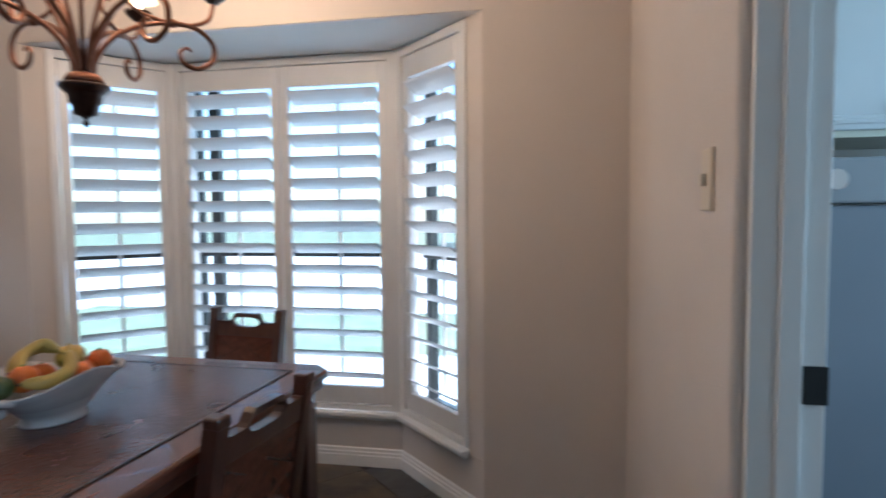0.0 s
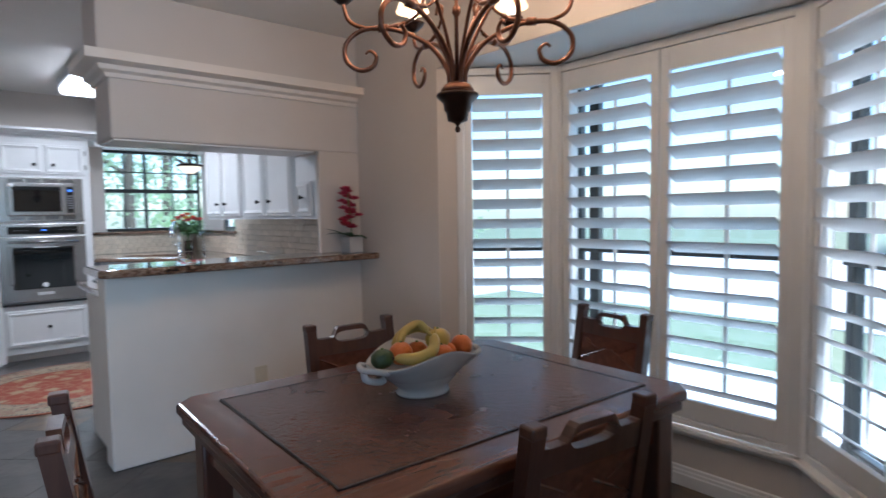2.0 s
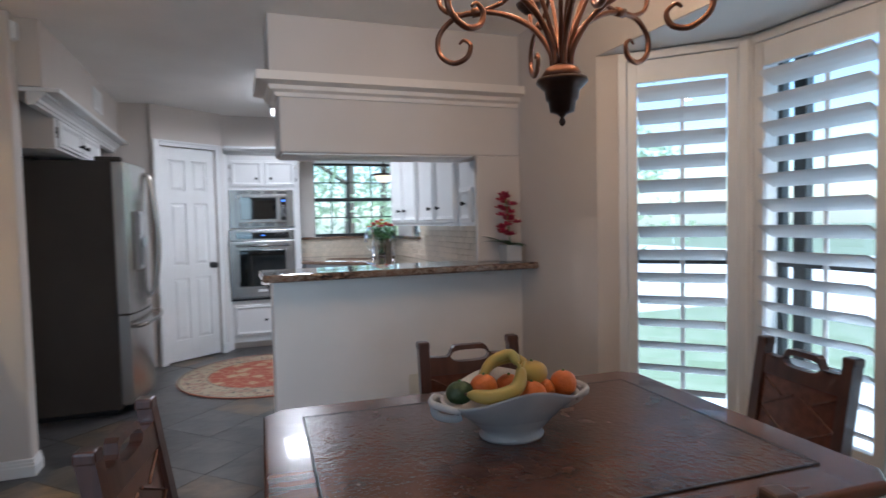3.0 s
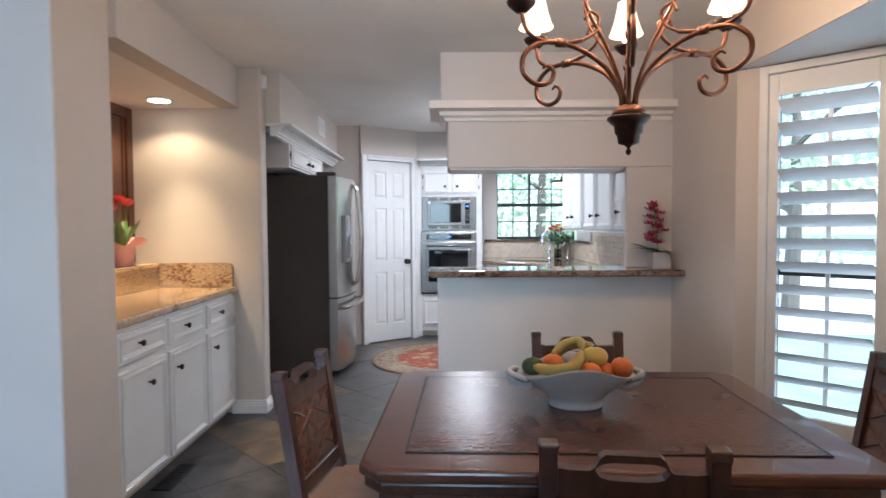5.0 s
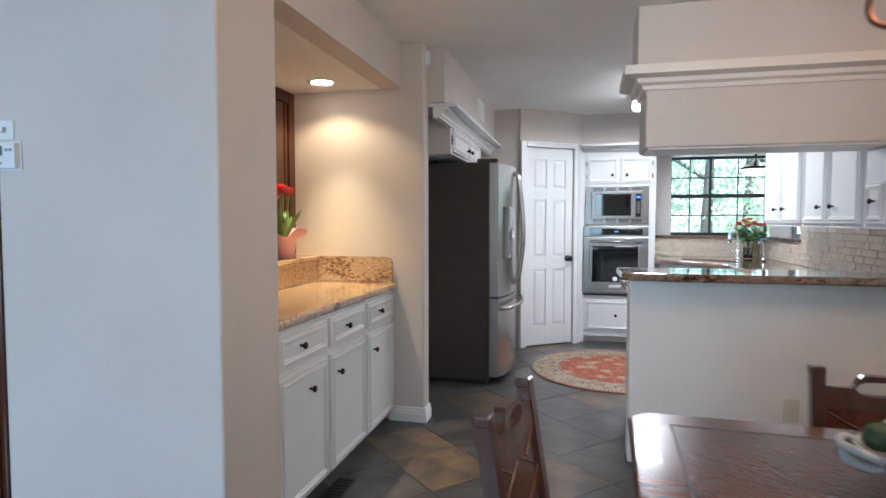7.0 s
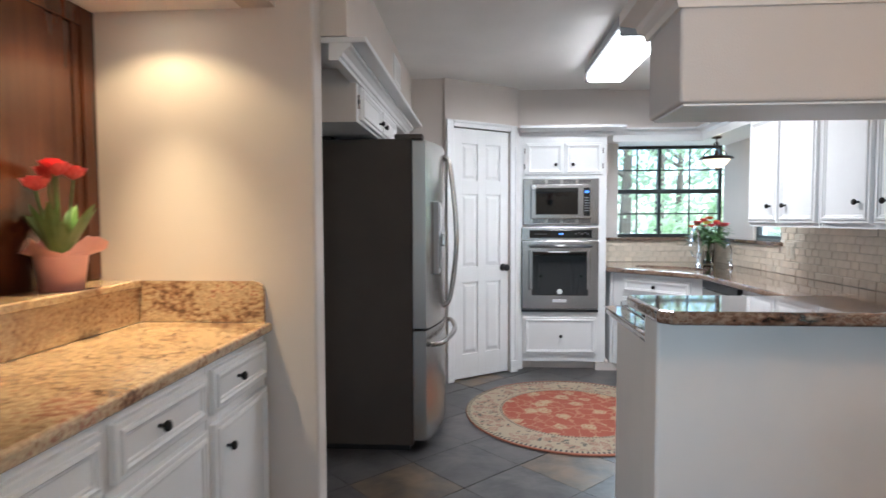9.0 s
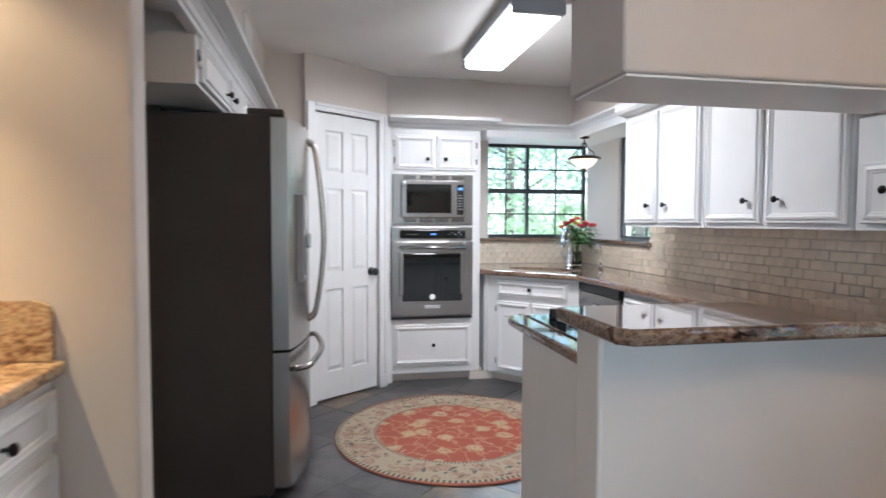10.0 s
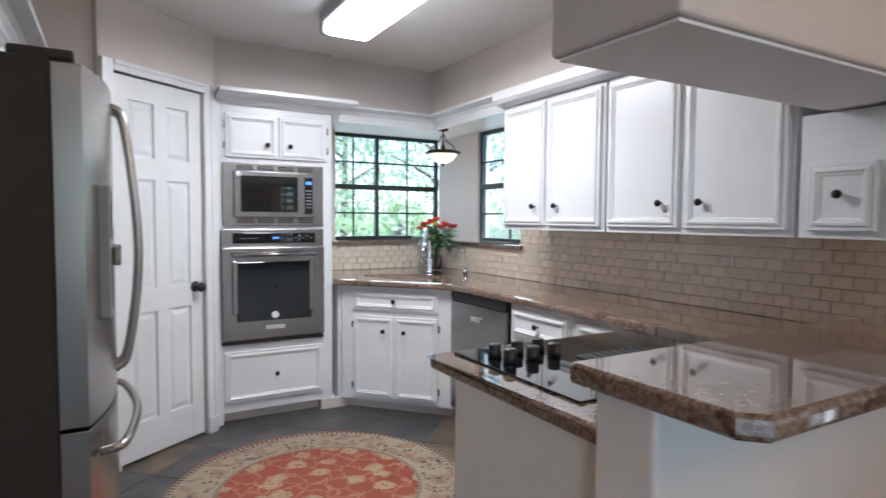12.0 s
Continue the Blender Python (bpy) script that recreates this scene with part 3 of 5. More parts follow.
# ---- kitchen cabinets ----
KNOB = lathe([(0.006, 0), (0.006, 0.012), (0.010, 0.016), (0.0155, 0.022), (0.0155, 0.028), (0.011, 0.033), (0.0, 0.034)], 14)
for v in KNOB.verts:
    v.co = Vector((v.co.x, -v.co.z, v.co.y))
knob_mesh = bpy.data.meshes.new("knob")
bmesh.ops.recalc_face_normals(KNOB, faces=KNOB.faces)
for f in KNOB.faces:
    f.smooth = True
KNOB.to_mesh(knob_mesh)
knob_mesh.materials.append(M["knob"])
FACE = [(0, 0), (0, -0.016), (0.003, -0.019), (0.016, -0.019), (0.019, -0.026), (0.028, -0.028), (0.034, -0.022), (0.040, -0.021), (0.044, -0.016)]


def front(parent, name, x0, x1, z0, z1, knobs=(), hinge=None):
    d = part(name, rings(bmesh.new(), x0, x1, z0, z1, FACE), "cab", parent)
    for kx, kz in knobs:
        k = new("knob", knob_mesh)
        k.parent, k.location = d, (kx, -0.017, kz)
        k["label"] = "dark bronze knob"
    if hinge is not None:
        for hz in (z0 + 0.05, z1 - 0.09):
            box("hinge", hinge - 0.006, hinge + 0.006, -0.013, 0.0, hz, hz + 0.045, "steel", d, 0.002)
    return d


def cabinet(name, x, y, rz, w, d, z0, z1, fronts, label, group="", toe=0.0, mat="cab"):
    """A painted cabinet, its front in the plane y = 0 of its own frame. fronts: (kind, x0, x1, z0, z1, knobs, hinge)."""
    th = thing(name, x, y, 0, rz, label, "cabinet", group)
    part("body", cuboid(0, w, 0.0, d, z0 + toe, z1, 0.002), mat, th)
    if toe:
        part("toe_kick", cuboid(0.0, w, 0.06, d, 0.0, toe), "wall", th)
    for f in fronts:
        front(th, *f)
    return th


# oven tower
tower = cabinet("oven_cabinet", -6.11, 0.762, 90, 0.722, 0.6, 0, 2.06, [
    ("door", 0.03, 0.352, 1.70, 1.972, [(0.285, 1.785)], 0.023), ("door", 0.363, 0.68, 1.70, 1.972, [(0.43, 1.785)], 0.688),
    ("drawer_front", 0.015, 0.645, 0.135, 0.462, [(0.335, 0.30)])], "white painted tall cabinet holding oven and microwave", "", 0.07)
shelf = [(0, 0), (0.012, 0), (0.02, 0.012), (0.06, 0.02), (0.07, 0.035), (0.16, 0.045), (0.19, 0.05), (0.19, 0.072), (0, 0.072)]
sh = thing("trim_shelf_oven", 0, 0, 0, label="white shelf moulding over the oven cabinet", kind="structure")
moulding([(o, z + 2.025) for o, z in shelf], (-6.108, 0.735), (-6.108, 1.49), "moulding", "cab", sh, 0.0, 0.6)

# microwave
mw = thing("microwave", -6.11, 0.772, -0.014, 90, "built-in stainless steel microwave with dark glass door", "microwave")
mw.scale = (0.963, 1, 1)
part("trim_frame", cuboid(0, 0.67, -0.02, 0, 1.28, 1.68, 0.004), "steel", mw)
for row in (1.315, 1.652):
    for k in range(4):
        for q in (-1, 0, 1):
            part("vent_slot", cuboid(0.085 + k * 0.135, 0.19 + k * 0.135, -0.0225, -0.019, row + q * 0.011 - 0.0025, row + q * 0.011 + 0.0025), "black", mw)
door = part("door", cuboid(0.065, 0.60, -0.045, -0.02, 1.335, 1.63, 0.006), "steel", mw)
part("window", cuboid(0.108, 0.482, -0.049, -0.044, 1.372, 1.60, 0.003), "blackglass", door, "dark glass window")
panel = part("control_panel", cuboid(0.53, 0.585, -0.049, -0.044, 1.36, 1.60, 0.002), "blackglass", mw)
part("display", cuboid(0.538, 0.577, -0.0505, -0.0485, 1.555, 1.575), "blueled", panel)
for r in range(6):
    for c in range(3):
        part("button", cuboid(0.540 + c * 0.013, 0.549 + c * 0.013, -0.0502, -0.0487, 1.40 + r * 0.022, 1.408 + r * 0.022), "fixture", panel)
part("child_lock", lathe([(0, -0.0), (0.018, 0.0), (0.018, 0.012), (0.012, 0.018), (0, 0.019)], 18), "whiteplastic", mw, "round white plastic child lock", True).matrix_local = pose(0.092, -0.046, 1.607, 90)

# oven
ov = thing("wall_oven", -6.11, 0.758, 0.04, 90, "built-in stainless steel wall oven, dark glass", "oven")
ov.scale = (0.975, 1, 0.95)
part("control_fascia", cuboid(0, 0.675, -0.025, 0, 1.155, 1.27, 0.004), "steel", ov)
pan2 = part("control_panel", cuboid(0.07, 0.615, -0.029, -0.024, 1.175, 1.245, 0.002), "blackglass", ov)
part("display", cuboid(0.325, 0.365, -0.0305, -0.0285, 1.205, 1.217), "blueled", pan2)
for k in range(5):
    part("button", cuboid(0.12 + k * 0.022, 0.134 + k * 0.022, -0.0305, -0.0285, 1.208, 1.211), "fixture", pan2)
    part("button", cuboid(0.47 + k * 0.026, 0.485 + k * 0.026, -0.0305, -0.0285, 1.208 + (k % 2) * 0.014, 1.212 + (k % 2) * 0.014), "fixture", pan2)
od = part("door", cuboid(0, 0.675, -0.04, 0, 0.525, 1.148, 0.005), "steel", ov)
part("window", cuboid(0.09, 0.585, -0.044, -0.039, 0.65, 1.05, 0.004), "blackglass", od, "large dark glass oven window")
part("handle", tube([(0.065, -0.075, 1.10), (0.61, -0.075, 1.10)], 0.013, 12), "steel", od, "round steel bar handle", True)
for hx in (0.085, 0.59):
    part("handle_post", cuboid(hx - 0.012, hx + 0.012, -0.075, -0.039, 1.09, 1.11, 0.003), "steel", od)
    # pale child guard strips beside the window, drawn in steel
    part("side_guard", cuboid(hx - 0.018 - 0.005, hx + 0.018 - 0.005, -0.05, -0.039, 0.70, 1.06, 0.006), "steel", od, "child guard strip beside the oven window, in bright steel")
part("badge", cuboid(0.27, 0.40, -0.043, -0.039, 0.585, 0.615, 0.002), "chrome", od)
part("emblem", lathe([(0, 0), (0.024, 0), (0.024, 0.003), (0, 0.003)], 20), "whiteplastic", od, "round pale emblem").matrix_local = pose(0.335, -0.044, 0.685, 90)
# black strip drawn in place of the dark gap under the oven door
part("lower_rail", cuboid(0, 0.675, -0.03, 0, 0.495, 0.517, 0.003), "black", ov)

# corner sink base across the corner
SX, SY, EX, EY = -6.085, 1.545, -5.50, 2.085
ang = math.degrees(math.atan2(EY - SY, EX - SX))
W = math.hypot(EX - SX, EY - SY)
cabinet("sink_cabinet", SX, SY, ang, W, 0.5, 0, 0.862, [
    ("drawer_front", 0.10, 0.70, 0.70, 0.825, [(0.40, 0.765)]),
    ("door", 0.095, 0.395, 0.10, 0.66, [(0.325, 0.56)], 0.088), ("door", 0.405, 0.705, 0.10, 0.66, [(0.475, 0.56)], 0.712)],
    "white painted corner base cabinet under the sink", "base cabinets", 0.07)

# dishwasher and right-hand base cabinets
dw = thing("dishwasher", -5.47, 2.085, 0, 0, "stainless steel dishwasher with bar handle under the worktop", "dishwasher")
part("body", cuboid(0, 0.60, 0.0, 0.52, 0.1, 0.862), "black", dw)
dd = part("door", cuboid(0.004, 0.596, -0.025, 0, 0.11, 0.80, 0.004), "steel", dw)
part("control_strip", cuboid(0.004, 0.596, -0.024, 0, 0.805, 0.858, 0.002), "black", dw)
part("latch", cuboid(0.25, 0.35, -0.034, -0.024, 0.70, 0.735, 0.006), "chrome", dd)
part("toe_kick", cuboid(0, 0.6, 0.06, 0.5, 0, 0.1), "black", dw)
for k, w in enumerate((0.50, 0.50)):
    cabinet("base_cabinet", -4.85 + k * 0.505, 2.085, 0, w, 0.5, 0, 0.862, [
        ("drawer_front", 0.03, w - 0.03, 0.69, 0.835, [(w / 2, 0.765)]),
        ("door", 0.03, w / 2 - 0.005, 0.10, 0.66, [(w / 2 - 0.05, 0.58)]), ("door", w / 2 + 0.005, w - 0.03, 0.10, 0.66, [(w / 2 + 0.05, 0.58)])],
        "white painted base cabinet with drawer and doors", "base cabinets", 0.07)

# peninsula under the cooktop
pc = thing("peninsula_cabinet", 0, 0, 0, label="peninsula base cabinet, end panel off-white to look better lit", category="cabinet")
# end panel lighter than the taupe walls: brightness put into its colour
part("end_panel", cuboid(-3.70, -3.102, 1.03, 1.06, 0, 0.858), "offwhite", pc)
part("body", cuboid(-3.70, -3.102, 1.06, 2.10, 0.0, 0.862), "cab", pc)
for k in range(2):
    d = front(pc, "door", 0, 0.48, 0.1, 0.82, [(0.42, 0.6)])
    d.matrix_local = pose(-3.70, 1.58 + k * 0.5, 0, 0, 0, -90)

# worktops
def slab_with_hole(outer, hole, z0, z1, bevel):
    """A worktop with an opening, its outer edges rounded."""
    bm = bmesh.new()
    levels = []
    for z in (z0, z1):
        o = [bm.verts.new((x, y, z)) for x, y in outer]
        h = [bm.verts.new((x, y, z)) for x, y in hole]
        edges = [bm.edges.new((r[i], r[(i + 1) % len(r)])) for r in (o, h) for i in range(len(r))]
        bmesh.ops.triangle_fill(bm, use_beauty=True, use_dissolve=False, edges=edges)
        levels.append((o, h))
    for k in (0, 1):
        a, b = levels[0][k], levels[1][k]
        for i in range(len(a)):
            j = (i + 1) % len(a)
            bm.faces.new((a[i], a[j], b[j], b[i]))
    rim = set()
    for o, h in levels:
        for i in range(len(o)):
            rim.add(bm.edges.get((o[i], o[(i + 1) % len(o)])))
    bmesh.ops.bevel(bm, geom=list(rim), offset=bevel, segments=3, affect="EDGES", profile=0.5)
    return bm


hole = []
for k in range(32):
    q = 2 * math.pi * k / 32
    u, w = 0.325 * math.cos(q), 0.172 * math.sin(q)
    hole.append((-6.0 + u * math.cos(radians(ang)) - w * math.sin(radians(ang)), 2.0 + u * math.sin(radians(ang)) + w * math.cos(radians(ang))))
top = slab_with_hole([(-6.72, 1.532), (-6.075, 1.49), (-6.06, 1.475), (-5.46, 2.03), (-5.43, 2.04), (-3.83, 2.04), (-3.83, 1.03), (-3.80, 1.0), (-3.104, 1.0), (-3.104, 2.66), (-6.72, 2.66)], hole, 0.864, 0.905, 0.014)
tagged(link("worktop", top, "granite"), "brown speckled granite worktop with rounded edge", "worktop")
bar = prism([(-2.735, 0.965), (-2.77, 0.93), (-3.105, 0.925), (-3.12, 0.94), (-3.12, 2.198), (-2.956, 2.199), (-2.956, 2.488), (-2.73, 2.488)], 1.005, 1.046, 0.012, 3)
tagged(link("bar_top", bar, "granite"), "raised brown granite bar top on the half wall", "bar counter")

# upper cabinets
for x0, x1, kn, hg in ((-5.172, -4.794, 0.30, None), (-4.765, -4.372, 0.08, 0.402), (-4.32, -3.919, 0.32, None), (-3.885, -3.462, 0.085, 0.432)):
    w = x1 - x0
    cabinet("wall_cabinet", x0 - 0.016, 2.27, 0, w + 0.035, 0.368, 1.262, 2.0, [("door", 0.016, w + 0.016, 1.288, 1.975, [(0.016 + kn, 1.395)], hg)], "white painted wall cabinet with moulded door", "wall cabinets")
cabinet("wall_cabinet", -3.425, 2.27, 0, 0.42, 0.368, 1.262, 1.686, [("door", 0.035, 0.245, 1.288, 1.515, [(0.14, 1.41)])], "small white wall cabinet with a low door", "wall cabinets")
vs = thing("trim_shelf_cabinets", 0, 0, 0, label="white shelf moulding and valance over cabinets and windows", kind="structure")
V = [(0, 0), (0.012, 0), (0.012, 0.055), (0.02, 0.06), (0.03, 0.075), (0.07, 0.085), (0.09, 0.09), (0.09, 0.105), (0, 0.105)]
v = [(o, z + 1.978) for o, z in V]
moulding(v, (-6.11, 1.535), (-6.11, 2.285), "valance", "cab", vs, 0, -1)
moulding(v, (-6.11, 2.285), (-5.20, 2.285), "valance", "cab", vs, -1, 0)
moulding([(o, z + 2.001) for o, z in [(0, 0), (0.03, 0), (0.07, 0.01), (0.09, 0.03), (0.09, 0.08), (0, 0.08)]], (-5.198, 2.27), (-3.365, 2.27), "shelf_moulding", "cab", vs)
box("shelf_board", -6.69, -3.37, 2.29, 2.635, 2.062, 2.08, "cab", vs)
box("shelf_board", -6.69, -6.13, 1.535, 2.288, 2.0625, 2.0805, "cab", vs)

# refrigerator
fr = thing("refrigerator", -4.245, 0.025, 0, 180, "stainless steel french-door refrigerator with dark grey sides", "refrigerator")
part("body", cuboid(0, 0.90, 0.0, 0.72, 0.03, 1.765, 0.006), "fridge_side", fr)
part("base_grille", cuboid(0.01, 0.89, 0.02, 0.7, 0.0, 0.03), "black", fr)


def curved_door(x0, x1, z0, z1, bulge):
    bm, n = bmesh.new(), 10
    back = [(x1, -0.004), (x0, -0.004)]
    pts = [(x0 + (x1 - x0) * k / n, -0.076 - 4 * bulge * ((x0 + (x1 - x0) * k / n) / 0.9) * (1 - (x0 + (x1 - x0) * k / n) / 0.9)) for k in range(n + 1)]
    return prism(pts + back, z0, z1, 0.004)


for name, a, b, z0, z1 in (("door", 0.002, 0.448, 0.70, 1.755), ("door", 0.452, 0.898, 0.70, 1.755), ("freezer_drawer", 0.002, 0.898, 0.06, 0.69)):
    d = part(name, curved_door(a, b, z0, z1, 0.075), "steel_plain", fr)
    if name == "door":
        hx = 0.405 if a < 0.4 else 0.495
        part("handle", tube(bez([(hx, -0.146, 0.77), (hx, -0.19, 0.84), (hx, -0.228, 1.2), (hx, -0.19, 1.64), (hx, -0.146, 1.71)]), 0.014, 10), "steel_plain", d, "curved steel bar handle", True)
        if a < 0.4:
            part("dispenser", cuboid(0.12, 0.33, -0.142, -0.095, 1.0, 1.42, 0.006), "fixture", d, "grey ice and water dispenser")
            part("dispenser_recess", cuboid(0.135, 0.315, -0.146, -0.140, 1.03, 1.22, 0.003), "black", d)
            part("dispenser_panel", cuboid(0.135, 0.315, -0.146, -0.140, 1.25, 1.40, 0.003), "blackglass", d)
            part("spout", cuboid(0.2, 0.25, -0.17, -0.144, 1.16, 1.23, 0.008), "chrome", d)
    else:
        part("handle", tube(bez([(0.06, -0.10, 0.60), (0.08, -0.17, 0.615), (0.45, -0.215, 0.615), (0.82, -0.17, 0.615), (0.84, -0.10, 0.60)]), 0.015, 10), "steel_plain", d, "curved steel bar handle", True)
for hx in (0.02, 0.80):
    part("hinge_cover", cuboid(hx, hx + 0.08, -0.06, 0.10, 1.765, 1.795, 0.008), "fridge_side", fr)
part("back_cover", cuboid(0.0, 0.9, 0.45, 0.72, 1.765, 1.785, 0.004), "fridge_side", fr)

# cabinets over the refrigerator
cabinet("fridge_cabinet", -3.83, -0.19, 180, 1.2, 0.77, 1.79, 2.044, [
    ("door", 0.03, 0.585, 1.805, 1.968, [(0.525, 1.865)], 0.022), ("door", 0.60, 1.16, 1.805, 1.968, [(0.66, 1.865)])], "white cabinet over the refrigerator with taupe side", "")
part("side_panel", cuboid(-3.828, -3.82, -0.96, -0.192, 1.79, 2.043), "wall", None).name = "trim_cabinet_side"
tagged(bpy.data.objects["trim_cabinet_side"], "taupe painted cabinet side panel", kind="structure")
fs = thing("trim_shelf_fridge", 0, 0, 0, label="white shelf moulding over the refrigerator cabinets", kind="structure")
box("shelf_board", -5.63, -3.425, -0.32, -0.06, 2.045, 2.07, "cab", fs, 0.004)
moulding([(o, z + 1.975) for o, z in [(-0.03, 0), (0.012, 0), (0.014, 0.014), (0.024, 0.018), (0.03, 0.034), (0.05, 0.05), (0.062, 0.054), (0.062, 0.069), (-0.03, 0.069)]], (-3.425, -0.187), (-5.63, -0.187), "moulding", "cab", fs)

# pantry door
pd = thing("door_pantry", -5.63, 0.14, 0, 126, "closed white six-panel pantry door with a black knob", kind="structure")
S0, S1 = 0.062, 0.626
part("slab", cuboid(S0, S1, 0.026, 0.05, 0.012, 2.05), "cab", pd)
xs = [S0 + 0.09, (S0 + S1) / 2 - 0.04, (S0 + S1) / 2 + 0.04, S1 - 0.09]
for a, b in ((S0, xs[0]), (xs[1], xs[2]), (xs[3], S1)):
    part("stile", cuboid(a, b, 0.012, 0.027, 0.012, 2.05, 0.0035), "cab", pd)
ROWS_Z = ((0.21, 0.80), (0.93, 1.52), (1.64, 1.93))
for z0, z1 in ((0.012, 0.21), (0.80, 0.93), (1.52, 1.64), (1.93, 2.05)):
    for a, b in ((xs[0], xs[1]), (xs[2], xs[3])):
        part("rail", cuboid(a - 0.003, b + 0.003, 0.0122, 0.027, z0, z1, 0.0035), "cab", pd)
for z0, z1 in ROWS_Z:
    for a, b in ((xs[0], xs[1]), (xs[2], xs[3])):
        part("panel", rings(bmesh.new(), a, b, z0, z1, [(0.001, 0.0255), (0.012, 0.025), (0.034, 0.016), (0.038, 0.016)]), "cab", pd)
kn = part("door_knob", lathe([(0.032, 0), (0.032, 0.006), (0.012, 0.010), (0.011, 0.035), (0.025, 0.042), (0.03, 0.055), (0.024, 0.068), (0, 0.070)], 20), "black", pd, "round black door knob", True)
kn.matrix_local = pose(S1 - 0.06, 0.012, 0.91, 90)
for a, b, z0, z1 in ((-0.012, 0.056, 0, 2.11), (0.632, 0.70, 0, 2.11), (0.056, 0.632, 2.056, 2.11)):
    c = cuboid(a, b, -0.016, 0.0, z0, z1, 0.004)
    cuboid(a if a < 0.05 else (b - 0.022 if a > 0.6 else a), (a + 0.022) if a < 0.05 else b, -0.022, -0.012, z0 if a < 0.05 or a > 0.6 else z1 - 0.022, z1, 0.003, bm=c)
    part("casing", c, "cab", pd)
part("plinth_block", cuboid(0.628, 0.702, -0.028, -0.014, 0, 0.1, 0.003), "cab", pd)

# buffet
for k, kx in enumerate((0.30, 0.11, 0.12)):
    w = 0.496
    cabinet("buffet_cabinet", -1.795 - k * 0.4995, -0.462, 180, w, 0.5, 0, 0.862, [
        ("drawer_front", 0.02, w - 0.02, 0.69, 0.835, [(0.205, 0.768)]), ("door", 0.02, w - 0.02, 0.085, 0.655, [(kx - 0.01, 0.555)])],
        "white painted buffet cabinet with drawer and door", "buffet cabinets", 0.07)
bt = prism([(-1.792, -0.43), (-3.297, -0.43), (-3.297, -0.97), (-1.792, -0.97)], 0.864, 0.905, 0.012, 3)
tagged(link("buffet_counter", bt, "granite_gold"), "golden granite counter on the buffet cabinets", "worktop")
bs = thing("buffet_backsplash", 0, 0, 0, label="golden granite upstand and raised ledge behind the buffet", category="backsplash")
part("riser", cuboid(-3.276, -1.792, -0.99, -0.97, 0.905, 1.045), "granite_gold", bs)
part("ledge", cuboid(-3.276, -1.792, -1.138, -0.955, 1.045, 1.075, 0.006), "granite_gold", bs)
pts = [(-0.455, 0.907), (-0.455, 1.035), (-0.462, 1.055), (-0.48, 1.067), (-0.505, 1.072), (-1.138, 1.072), (-1.138, 0.907)]
bm = bmesh.new()
a = [bm.verts.new((-3.298, y, z)) for y, z in pts]
b = [bm.verts.new((-3.278, y, z)) for y, z in pts]
for i in range(len(pts)):
    j = (i + 1) % len(pts)
    bm.faces.new((a[i], a[j], b[j], b[i]))
bm.faces.new(a)
bm.faces.new(b[::-1])
part("side_splash", bm, "granite_gold", bs)
wp = thing("wood_panel", 0, 0, 0, label="dark red-brown wood panelling behind the buffet ledge", kind="structure")
part("board", cuboid(-3.298, -1.792, -1.20, -1.15, 0.9, 2.148), "panelwood", wp)
for x in (-3.275, -2.45):
    part("stile", cuboid(x - 0.023, x + 0.05, -1.15, -1.138, 1.076, 2.146, 0.005), "panelwood", wp)
    part("bead", cuboid(x + 0.085, x + 0.10, -1.15, -1.143, 1.076, 2.146, 0.003), "panelwood", wp)
part("rail", cuboid(-3.225, -2.473, -1.15, -1.138, 2.07, 2.146, 0.005), "panelwood", wp)

# ---- dining set ----
TR = -2.5
TC = (-0.94, 1.445)
table = thing("dining_table", *TC, 0, TR, "dark wooden dining table with a leather-inlaid top", "table")


def clipped(hx, hy, c):
    return [(-hx + c, -hy), (hx - c, -hy), (hx, -hy + c), (hx, hy - c), (hx - c, hy), (-hx + c, hy), (-hx, hy - c), (-hx, -hy + c)]


HX, HY = 0.45, 0.605
bm = prism(clipped(HX, HY, 0.05), 0.742, 0.775, 0.010, 3)
part("tabletop", bm, "wood_x", table)
part("under_top", prism(clipped(HX - 0.012, HY - 0.012, 0.045), 0.712, 0.741, 0.006), "wood", table)
part("inlay", cuboid(-HX + 0.105, HX - 0.105, -HY + 0.105, HY - 0.105, 0.770, 0.7775), "leather", table, "embossed dark brown leather inlay")
gr = bmesh.new()
for a, b, c, d in ((-1, 1, -1, -1), (-1, 1, 1, 1), (-1, -1, -1, 1), (1, 1, -1, 1)):
    cuboid(a * (HX - 0.105) - 0.003, b * (HX - 0.105) + 0.003, c * (HY - 0.105) - 0.003, d * (HY - 0.105) + 0.003, 0.7755, 0.7782, bm=gr)
part("groove_line", gr, "black", table)
part("apron", cuboid(-HX + 0.06, HX - 0.06, -HY + 0.06, -HY + 0.085, 0.62, 0.712), "wood_x", table)
part("apron", cuboid(-HX + 0.06, HX - 0.06, HY - 0.085, HY - 0.06, 0.62, 0.712), "wood_x", table)
part("apron", cuboid(-HX + 0.06, -HX + 0.085, -HY + 0.085, HY - 0.085, 0.62, 0.712), "wood_x", table)
part("apron", cuboid(HX - 0.085, HX - 0.06, -HY + 0.085, HY - 0.085, 0.62, 0.712), "wood_x", table)
for sx in (-1, 1):
    for sy in (-1, 1):
        part("leg", cuboid(sx * (HX - 0.085) - 0.04, sx * (HX - 0.085) + 0.04, sy * (HY - 0.085) - 0.04, sy * (HY - 0.085) + 0.04, 0, 0.712, 0.008), "wood", table)


